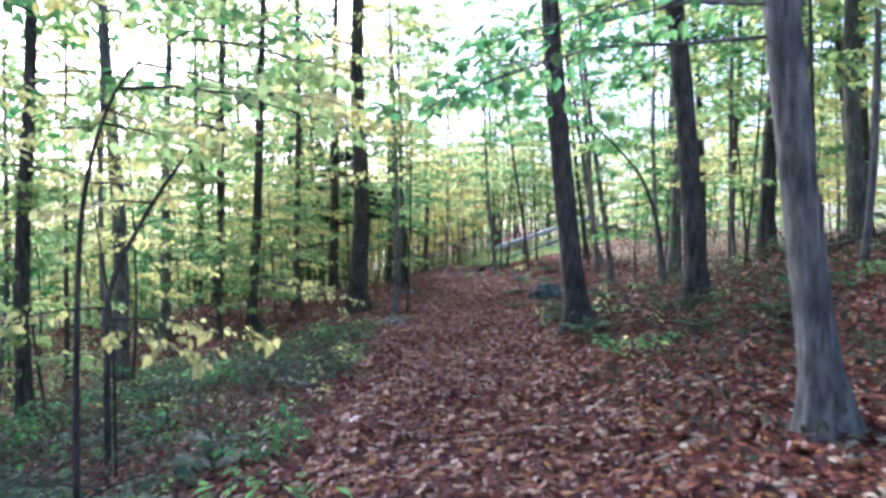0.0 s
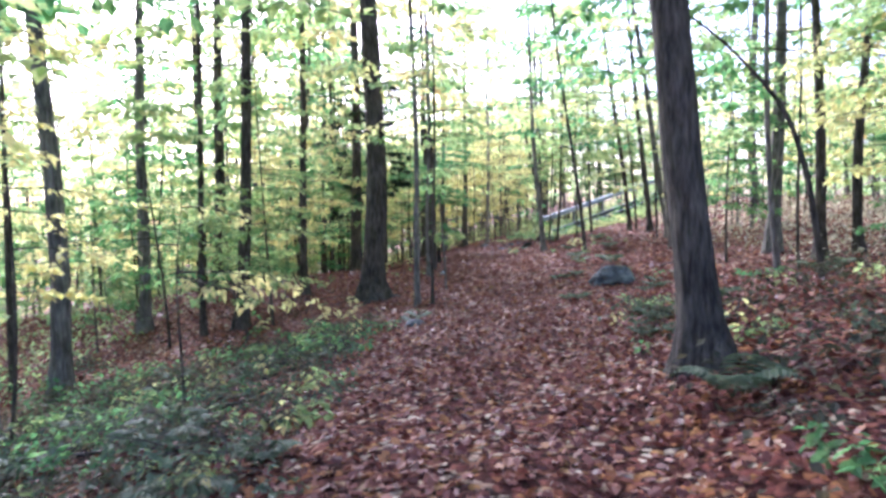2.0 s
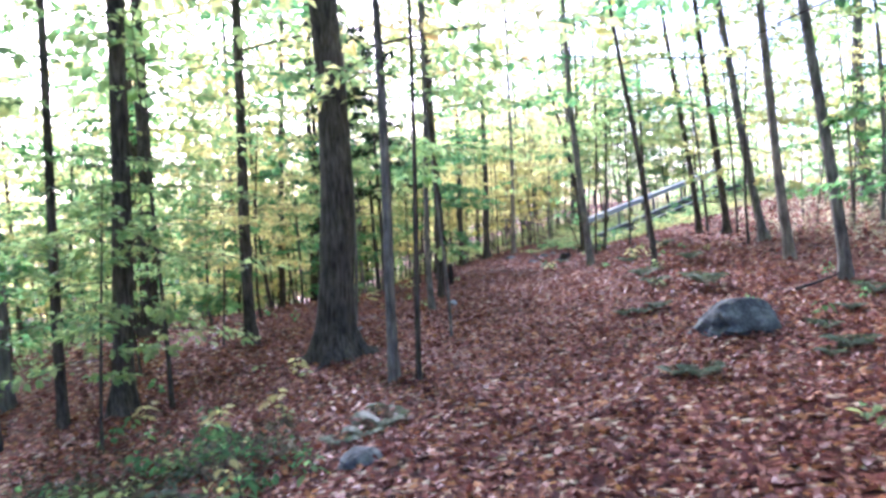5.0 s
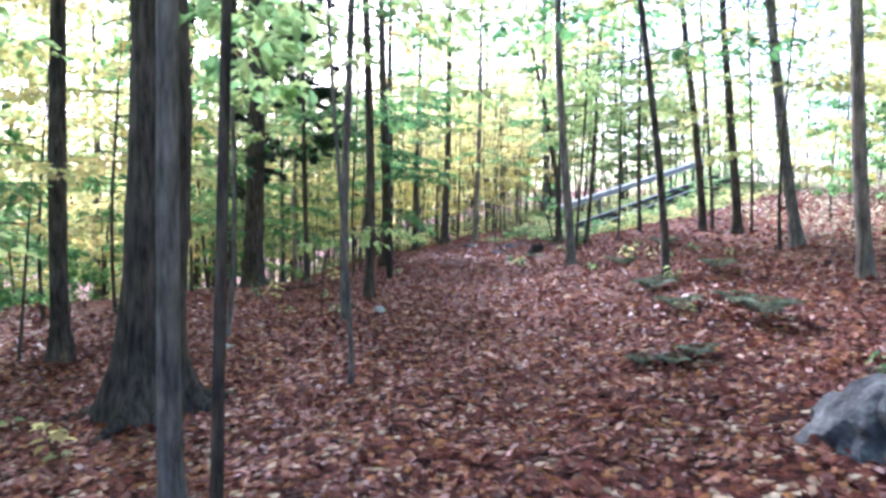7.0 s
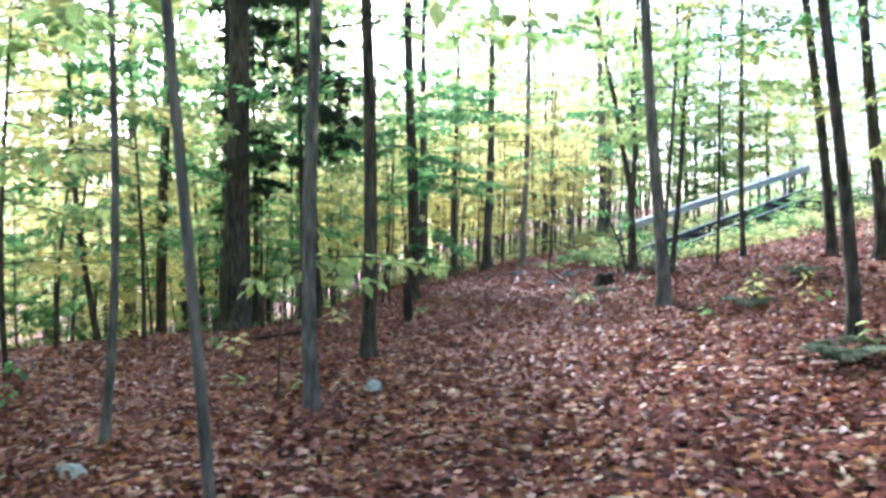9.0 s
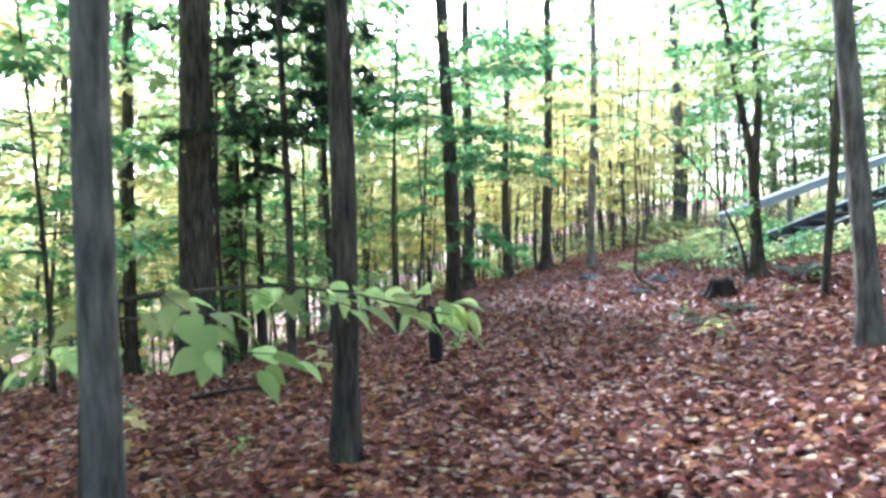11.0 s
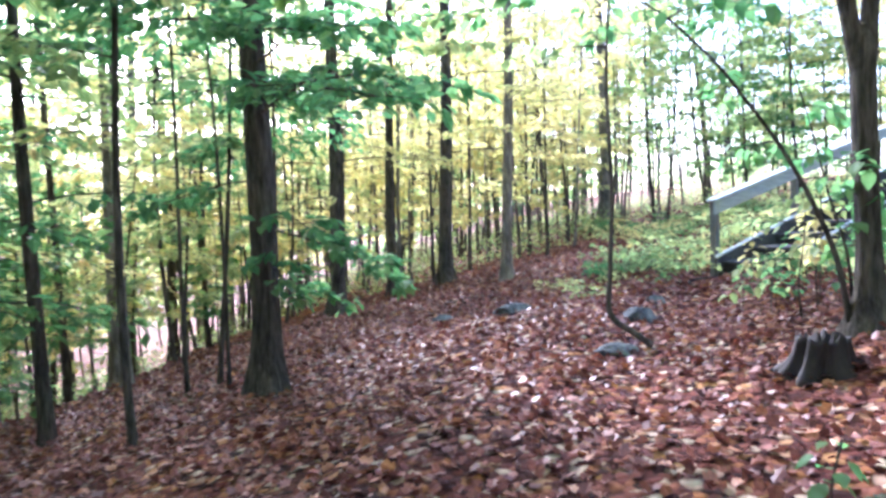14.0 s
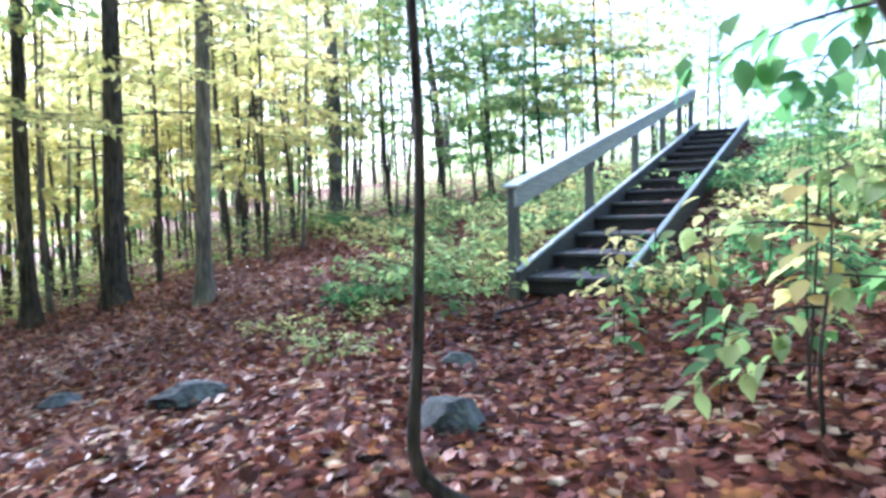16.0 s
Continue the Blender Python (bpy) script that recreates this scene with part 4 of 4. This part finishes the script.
bent_sapling(smooth_line([(0, 0, -0.05), (-0.03, 0, 0.3), (0.02, 0, 0.7), (0.05, 0.05, 1.1)]), 0.011, BARK_DARK, "young sapling with yellowing ovate leaves beside the trail",
             [((-0.02, 0, 0.28), 2.9, 0.5, 16, 0.15), ((-0.02, 0, 0.5), 3.4, 0.55, 18, 0.15), ((0.0, 0, 0.62), -1.5, 0.4, 14, 0.15), ((0.02, 0, 0.8), 2.6, 0.5, 16, 0.2), ((0.04, 0.03, 0.95), 0.5, 0.45, 14, 0.2), ((0.04, 0.03, 1.0), 4.2, 0.45, 16, 0.2)], LEAF_LIME, (0.06, 0.10), 2.0, 31.5)
bent_sapling(smooth_line([(0, 0, -0.1), (0.0, 0, 0.9), (0.03, 0, 1.6), (0.22, 0.05, 2.1), (0.55, 0.1, 2.65), (0.95, 0.1, 3.1), (1.3, 0.1, 3.35), (1.75, 0.1, 3.3)]), 0.03, BARK_DARK, "dark forked sapling leaning towards the trail",
             [((0.0, 0, 1.4), 0.2, 1.3, 64, 0.05), ((0.0, 0, 1.5), 3.6, 1.2, 50, 0.05), ((0.0, 0, 1.35), -0.5, 1.1, 50, 0.03), ((0.3, 0.1, 2.2), 2.4, 0.8, 26, 0.1), ((0.9, 0.1, 3.05), 2.0, 0.9, 44, 0.1), ((1.3, 0.1, 3.35), 0.2, 1.0, 60, 0.0), ((0.9, 0.1, 3.05), -1.3, 1.2, 60, 0.0), ((1.6, 0.1, 3.3), -0.9, 1.1, 60, -0.05), ((0.4, 0.1, 2.4), -2.0, 1.1, 50, 0.1)], LEAF_GOLD, (0.07, 0.115), -2.46, 6.67)
bent_sapling(smooth_line([(0, 0, -0.05), (-0.02, 0, 0.7), (-0.05, 0.02, 1.5), (0.0, 0.05, 2.1), (0.08, 0.05, 2.8)]), 0.014, BARK_DARK, "thin sapling holding a flat tier of golden leaves",
             [((-0.05, 0.02, 1.5), 0.0, 1.5, 60, 0.06), ((-0.05, 0.02, 1.6), 0.5, 1.3, 50, 0.06), ((-0.05, 0.02, 1.55), -0.45, 1.2, 46, 0.04), ((-0.02, 0.03, 1.9), 2.8, 1.0, 36, 0.08), ((0.02, 0.05, 2.3), 1.2, 0.9, 30, 0.1)], LEAF_GOLD, (0.06, 0.10), -2.61, 11.38)
bent_sapling(smooth_line([(0.02, 0.03, 0.0), (0.0, 0.05, 1.3), (-0.1, 0.1, 1.9), (-0.22, 0.15, 2.6), (-0.25, 0.2, 3.4)]), 0.014, BARK_DARK, "thin upright stem beside a leaning sapling",
             [((-0.22, 0.15, 2.6), 1.0, 0.9, 40, 0.1), ((-0.24, 0.2, 3.1), 3.0, 0.9, 40, 0.1), ((-0.24, 0.2, 3.2), -0.4, 1.0, 44, 0.1)], LEAF_GOLD, (0.07, 0.11), -2.46, 6.72)
# low branch that reaches out beside the trail
bent_sapling(smooth_line([(0, 0, -0.05), (0.03, 0, 0.7), (0.1, 0.02, 1.28), (0.4, 0.06, 1.42)]), 0.012, BARK_DARK, "small sapling holding a flat spray of green and orange leaves",
             [((0.1, 0.02, 1.36), 0.18, 1.35, 60, 0.2), ((0.08, 0.02, 1.3), -0.25, 0.8, 30, 0.14), ((0.08, 0.02, 1.22), 2.6, 0.5, 20, 0.02)], LEAF_LIME, (0.085, 0.14), -1.75, 23.45)
bent_sapling(smooth_line([(0, 0, -0.05), (-0.1, 0, 0.73), (-0.23, 0, 1.4), (-0.43, 0.05, 2.0), (-0.83, 0.1, 2.55), (-1.43, 0.1, 3.1), (-2.2, 0.1, 3.5)]), 0.045, BARK_DARK, "thin dark tree arching over the leafy bank",
             [((-0.6, 0.05, 2.3), 2.0, 0.9, 30, 0.1), ((-1.1, 0.1, 2.85), 1.2, 1.0, 36, 0.1), ((-1.5, 0.1, 3.15), -1.2, 1.0, 36, 0.1), ((-2.0, 0.1, 3.4), 3.0, 1.0, 40, 0.0)], LEAF_GREEN, (0.09, 0.14), 3.43, 12.35)
bent_sapling(smooth_line([(0, 0, -0.05), (0.02, 0, 1.4), (0.1, 0, 2.3), (0.35, 0, 2.9), (0.8, 0.05, 3.2)]), 0.022, BARK_DARK, "slim sapling holding pale yellow leaves over the trail",
             [((0.3, 0, 2.8), 0.1, 1.3, 44, 0.06), ((0.4, 0, 2.95), 0.7, 1.2, 40, 0.06), ((0.2, 0, 2.6), 1.2, 1.0, 30, 0.08), ((0.7, 0.05, 3.1), 0.3, 1.2, 44, 0.02), ((0.2, 0, 2.7), 1.7, 1.0, 30, 0.1)], LEAF_LIME, (0.07, 0.115), -1.85, 5.1)



# ---- low plants ----
def seedling_variant(seed, height, n, mat, size, form=None):
    random.seed(seed)
    root = thing("seedling", pose(0, 0, 0), "low woodland seedling with broad yellow-green leaves", "plant", "seedlings on the woodland floor")
    pts = smooth_line([(0, 0, -0.03), (0.02, 0.01, height * 0.4), (0.05, -0.02, height)], 3)
    part("stem", mesh("stem", *tube(pts, [0.006] * len(pts), 5), BARK_DARK), root)
    V, F = leaves(np.zeros((1, 3)), [1.0], np.zeros(1), np.zeros(1), np.zeros(1), *(form or (OVATE, OVATE_FACES)))
    lm = mesh("leaf", V, F, mat, True)
    for i in range(n):
        t = 0.45 + 0.55 * i / n
        a = 2.4 * i + random.uniform(-0.4, 0.4)
        r = random.uniform(0.03, 0.09)
        k = random.uniform(*size)
        o = part("leaf", lm, root)
        o.matrix_basis = pose(0.04 * t + math.cos(a) * r, math.sin(a) * r, height * t + random.uniform(-0.02, 0.03), random.uniform(-35, 0), random.uniform(-15, 15), math.degrees(a) - 90) @ Matrix.Diagonal((k, k, k, 1))
    return root


def fern_variant(seed, n, length):
    random.seed(seed)
    root = thing("fern", pose(0, 0, 0), "arching dull green fern on the woodland floor", "fern", "ferns on the woodland floor")
    for i in range(n):
        a = 6.28 * i / n + random.uniform(-0.3, 0.3)
        L = length * random.uniform(0.7, 1.1)
        P, S, Y = [], [], []
        line = []
        for j in range(13):
            t = j / 12
            r, z = L * t * 0.8, L * (1.25 * t - 0.95 * t * t) + 0.02
            line.append((math.cos(a) * r, math.sin(a) * r, z))
            if j > 1:
                for side in (-1, 1):
                    P.append(line[-1])
                    S.append(L * 0.30 * math.sin(math.pi * (0.12 + 0.86 * t)) + 0.01)
                    Y.append(a - math.pi / 2 + side * 1.25)
        V, F = leaves(np.array(P), np.array(S), np.array(Y), np.full(len(P), -0.15), np.zeros(len(P)), OVAL * np.array((0.75, 1, 0.6)))
        tv, tf = tube(line, [0.004 - 0.0002 * q for q in range(13)], 3, False)
        v, f = join([([tuple(p) for p in V], F), (tv, tf)])
        part("frond", mesh("frond", v, f, FERN_GREEN), root)
    return root


def shrub_variant(seed, mat, radius, n, size, label, shape=None):
    random.seed(seed)
    root = thing("shrub", pose(0, 0, 0), label, "shrub", "low undergrowth")
    br = [((random.uniform(-0.1, 0.1), random.uniform(-0.1, 0.1), 0.02 + 0.45 * radius * random.random()), random.uniform(0, 6.28), radius * random.uniform(0.6, 1.1), 22, random.uniform(0.1, 0.7)) for _ in range(n)]
    cm, wood = crown_mesh("foliage", br, mat, size, *(shape or (DIAMOND, DIAMOND_FACES)), False)
    part("twig", mesh("twig", wood[0], wood[1], BARK_DARK), root)
    part("foliage", cm, root)
    return root


SEEDLINGS = [seedling_variant(51, 0.3, 10, LEAF_LIME, (0.06, 0.12)), seedling_variant(52, 0.36, 10, LEAF_GREEN, (0.06, 0.12)), seedling_variant(53, 0.2, 7, LEAF_GREEN, (0.06, 0.11)), seedling_variant(50, 0.42, 11, LEAF_GOLD, (0.06, 0.11))]
FERNS = [fern_variant(54, 7, 0.55), fern_variant(55, 9, 0.42)]
SHRUBS = [shrub_variant(56, FERN_GREEN, 0.7, 11, (0.06, 0.11), "low tangled shrub with small dull green leaves"), shrub_variant(57, FERN_GREEN, 0.6, 10, (0.05, 0.10), "low dark green undergrowth shrub"), shrub_variant(58, LEAF_GREEN, 0.8, 12, (0.07, 0.12), "low shrub with fresh green leaves")]

random.seed(14)


def off_trail(x, y):
    lo = curve(y, [0, 8, 13, 15, 28, 34], [-0.75, -1.0, -1.4, -1.6, -1.6, -1.2])
    hi = curve(y, [0, 8, 14, 18, 28, 34], [1.0, 1.1, 1.5, 2.0, 1.6, 2.6])
    return x < lo or x > hi


brush(7000, 1.5, 6.5, 4.0, 12.5, WITHERED, "withered dull brown-green undergrowth on the bank", 34, 0.3, (0.05, 0.11), off_trail)
brush(14000, -7, -1.3, 4.0, 16.5, WITHERED, "withered dull brown-green undergrowth beside the trail", 35, 0.3, (0.05, 0.11), off_trail)


def low_spots(count, x0, x1, y0, y1, gap):
    out = []
    for _ in range(count * 20):
        if len(out) >= count:
            break
        x, y = random.uniform(x0, x1), random.uniform(y0, y1)
        along, across = stair_frame(x, y)
        if off_trail(x, y) and not (-0.9 < along < 10 and -0.25 < across < STAIR_W + 0.1) and all((x - a / U) ** 2 + (y - b / U) ** 2 > gap * gap for a, b in out):
            out.append((x * U, y * U))
    return out


scatter(SEEDLINGS, low_spots(60, -4.5, -0.9, 3.2, 14, 0.25) + low_spots(18, 1.1, 5, 4, 14, 0.4) + low_spots(12, -4, -1.4, 13.5, 16.5, 0.4) + low_spots(18, 1.5, 5, 16, 31, 0.5) + low_spots(8, -5, -1.6, 18, 31, 0.8), 0.8, 1.3)
MAPLES = [seedling_variant(66, 0.34, 9, LEAF_GOLD, (0.09, 0.15), (MAPLE, MAPLE_FACES)), seedling_variant(67, 0.22, 7, LEAF_LIME, (0.08, 0.14), (MAPLE, MAPLE_FACES))]
scatter(MAPLES, [(x * U, y * U) for x, y in ((-2.74, 17.04), (-2.6, 16.9), (-2.9, 17.2), (-2.15, 17.21), (-2.3, 17.35), (-3.34, 19.79), (-2.43, 18.96), (-2.6, 19.1), (-4.2, 18.3), (-1.3, 28.0), (-2.3, 27.2), (-2.9, 25.2), (-2.4, 24.0), (2.3, 21.6), (2.7, 26.0), (1.0, 27.6))], 0.8, 1.2)
scatter([shrub_variant(71, LEAF_LIME, 0.4, 5, (0.06, 0.11), "low yellow-green broadleaf plant on the woodland floor", (OVAL, OVAL_FACES)), shrub_variant(72, LEAF_GREEN, 0.42, 5, (0.06, 0.12), "low green broadleaf plant on the woodland floor", (OVAL, OVAL_FACES)), shrub_variant(73, WITHERED, 0.5, 7, (0.06, 0.12), "low withered plant with curled dull leaves", (OVAL, OVAL_FACES))], low_spots(66, -5.5, -1.2, 9, 16.5, 0.3) + low_spots(16, -4.5, -0.9, 4, 9, 0.4) + low_spots(14, 1.5, 5, 8, 17, 0.5), 0.7, 1.2)
scatter(FERNS, low_spots(34, -5, -0.95, 3.2, 15, 0.5) + low_spots(13, 1.5, 5, 4, 14, 0.6) + low_spots(8, 2.0, 4.5, 17, 30, 0.7), 0.7, 1.1)
scatter(FERNS, [(x * U, y * U) for x, y in ((1.61, 20.37), (1.82, 20.23), (2.07, 20.37), (2.97, 21.96), (1.43, 16.62), (1.59, 16.5), (3.06, 17.64), (3.65, 18.4), (-0.95, 16.21), (-1.05, 15.98), (-1.21, 15.77), (2.68, 16.66), (2.9, 16.8), (1.6, 11.9), (1.82, 11.57), (1.41, 28.67), (1.06, 28.54))], 0.5, 0.8)
scatter(SEEDLINGS[1:3], [(x * U, y * U) for x, y in ((-2.89, 27.43), (0.92, 28.91), (1.1, 27.51), (-4.2, 17.6), (-4.3, 18.22), (-3.11, 17.73), (-2.56, 16.71), (-2.75, 16.8), (-2.4, 16.6), (-3.58, 17.32), (-1.42, 14.47), (-1.2, 15.0))], 0.8, 1.3)
scatter(SHRUBS, low_spots(30, -9, -1.5, 4.5, 16, 0.6) + low_spots(8, -16, -4.6, 12, 46, 0.8), 0.7, 1.2)
scatter(SHRUBS[1:2], low_spots(10, 1.7, 6.5, 4.5, 14, 0.6) + low_spots(12, -6, -1.2, 4, 14, 0.6), 0.7, 1.1)
# the bank beside the stairs and the edge of the clearing
SCREEN = []
for _ in range(420):
    along, across = random.uniform(-1.2, 9), random.choice((random.uniform(STAIR_W + 0.25, STAIR_W + 2.6), random.uniform(-1.2, -0.35)))
    c, s = math.cos(STAIR_TURN), math.sin(STAIR_TURN)
    x, y = STAIR_X + along * c + across * s, STAIR_Y + along * s - across * c
    if all((x - a / U) ** 2 + (y - b / U) ** 2 > 0.16 for a, b in SCREEN):
        SCREEN.append((x * U, y * U))
random.seed(15)
BANK = [shrub_variant(59, LEAF_LIME, 0.75, 12, (0.08, 0.13), "bright lime-green shrub on the bank beside the steps"), shrub_variant(60, LEAF_GOLD, 0.7, 11, (0.08, 0.13), "yellowing shrub on the bank beside the steps"), shrub_variant(61, LEAF_GREEN, 0.6, 11, (0.08, 0.12), "leafy green shrub on the bank beside the steps")]
scatter(BANK, SCREEN[:80], 0.7, 1.15)
scatter(BANK[:2], [(x * U, y * U) for x, y in ((0.85, 33.75), (0.6, 34.6), (1.3, 34.5))], 0.35, 0.5)

random.seed(18)
SIDE = []
for k in range(11):
    along, across = 3.0 + 0.6 * k, STAIR_W + random.uniform(0.75, 1.9)
    c, w = math.cos(STAIR_TURN), math.sin(STAIR_TURN)
    SIDE.append(((STAIR_X + along * c + across * w) * U, (STAIR_Y + along * w - across * c) * U))
scatter(SAPLINGS[:1] + SAPLINGS[2:3], SIDE, 0.32, 0.5)

random.seed(17)
TALL = []
for _ in range(300):
    x, y = random.uniform(2.0, 3.6), random.uniform(31.5, 34.0)
    along, across = stair_frame(x, y)
    if (across > STAIR_W + 0.15 or along < -1.0) and x > 2.1 + 0.15 * (y - 31.5) and all((x - a / U) ** 2 + (y - b / U) ** 2 > 0.09 for a, b in TALL):
        TALL.append((x * U, y * U))
TALL = [(x * U, y * U) for x, y in ((1.95, 31.9), (2.1, 32.2), (2.25, 31.8), (2.35, 32.4), (2.0, 32.6), (2.5, 32.0), (2.55, 32.7), (2.2, 33.0))] + TALL
scatter([seedling_variant(63, 0.75, 13, LEAF_LIME, (0.10, 0.16)), seedling_variant(64, 1.0, 16, LEAF_GOLD, (0.10, 0.16)), seedling_variant(65, 0.6, 11, LEAF_GREEN, (0.10, 0.17))], TALL[:30], 0.7, 1.1)

def fallen_branch(x, y, length, radius, turn):
    x, y = x * U, y * U
    c, w = math.cos(turn), math.sin(turn)
    pts = []
    for t in np.linspace(0, 1, 9):
        px, py = x + c * length * t + 0.06 * math.sin(7 * t + x), y + w * length * t + 0.05 * math.sin(5 * t)
        pts.append((px, py, ground_at(px, py) + radius * 0.8 + 0.02 + 0.05 * t))
    pieces = [tube(pts, [radius * (1 - 0.7 * i / 8) for i in range(9)], 8, True, 0.15)]
    for i in (3, 5, 6):
        a = turn + (0.8 if i % 2 else -0.7)
        p = pts[i]
        L = length * 0.25
        pieces.append(tube([p, (p[0] + math.cos(a) * L * 0.6, p[1] + math.sin(a) * L * 0.6, p[2] + 0.08), (p[0] + math.cos(a) * L, p[1] + math.sin(a) * L, p[2] + 0.1)], [radius * 0.4, radius * 0.25, radius * 0.1], 6, True))
    tagged(new("fallen_branch", mesh("fallen_branch", *join(pieces), ROTTEN, True)), "dark dead branch lying in the leaf litter", "branch")


for x, y, L, r, a in ((-2.9, 11.2, 1.6, 0.05, 0.2), (-3.6, 10.6, 1.2, 0.035, -0.4), (-2.2, 12.4, 0.9, 0.025, 0.9), (4.6, 11.0, 1.8, 0.06, 0.1), (5.0, 12.6, 1.4, 0.05, -0.3), (3.9, 20.3, 0.9, 0.03, 0.4), (-3.3, 26.6, 1.1, 0.025, 0.6), (1.9, 33.9, 0.5, 0.02, 0.3), (-2.6, 15.0, 0.8, 0.02, -0.8), (-2.5, 14.3, 1.1, 0.03, 0.1), (-2.9, 14.0, 1.3, 0.035, 0.3), (-2.2, 13.8, 0.9, 0.025, -0.2), (-2.6, 13.5, 0.8, 0.02, 0.7)):
    fallen_branch(x, y, L, r, a)

scatter(BANK, low_spots(36, 0.6, 7.5, 37.2, 47, 0.6), 0.7, 1.3)


# ---- fallen leaves ----
random.seed(16)


def litter(count, x0, x1, y0, y1, size, seed, keep=None):
    g = np.random.default_rng(seed)
    x, y = g.uniform(x0, x1, count), g.uniform(y0, y1, count)
    if keep is not None:
        k = keep(x, y)
        x, y = x[k], y[k]
    z = land(x, y) + g.uniform(0.004, 0.03, len(x))
    n = len(x)
    return leaves(np.stack([x, y, z], -1), g.uniform(*size, n), g.uniform(0, 6.28, n), g.normal(0, 0.42, n), g.normal(0, 0.5, n), LOBED, LOBED_FACES, g.uniform(-3.0, 4.0, n))


v, f = litter(112000, -6.5, 5.5, 3.0, 50.0, (0.042, 0.09), 3)
tagged(new("fallen_leaves", mesh("fallen_leaves", v, f, LITTER)), "dry red-brown fallen maple leaves covering the trail", "fallen leaves", kind="stuff")
v, f = litter(22000, -13, 11, 12.0, 52.0, (0.08, 0.14), 4, lambda x, y: (x > 5.4) | (x < -6.4))
tagged(new("fallen_leaves", mesh("fallen_leaves", v, f, LITTER)), "dry brown fallen leaves between the trees", "fallen leaves", kind="stuff")
g = np.random.default_rng(41)
P = []
for k in range(STEPS):
    for _ in range(10):
        a, w = (k + 0.1 + 0.85 * g.random()) * RUN, -0.05 - (WIDE - 0.1) * g.random()
        c, q = math.cos(STAIR_TURN), math.sin(STAIR_TURN)
        P.append((STAIR_X * U + a * c - w * q, STAIR_Y * U + a * q + w * c, SZ + k * RISE + 0.012))
n = len(P)
v, f = leaves(np.array(P), g.uniform(0.05, 0.09, n), g.uniform(0, 6.28, n), g.normal(0, 0.15, n), g.normal(0, 0.2, n), LOBED, LOBED_FACES, g.uniform(-1, 2, n))
tagged(new("fallen_leaves", mesh("fallen_leaves", v, f, LITTER)), "pale dry leaves lying on the stair treads", "fallen leaves", kind="stuff")
LEAF_FORMS = []
for s in range(4):
    g = np.random.default_rng(70 + s)
    v, f = leaves(np.zeros((1, 3)), [0.085 + 0.01 * s], np.zeros(1), g.normal(0, 0.25, 1), g.normal(0, 0.3, 1), MAPLE, MAPLE_FACES, g.uniform(-1.5, 2.5, 1))
    LEAF_FORMS.append(mesh("leaf", v, f, LITTER))
for _ in range(300):
    x, y = random.uniform(-1.8, 2.2), random.uniform(24, 37)
    o = part("leaf", random.choice(LEAF_FORMS), ground)
    o.matrix_basis = pose(x, y, ground_at(x, y) + 0.035, random.uniform(-15, 15), random.uniform(-15, 15), random.uniform(0, 360))
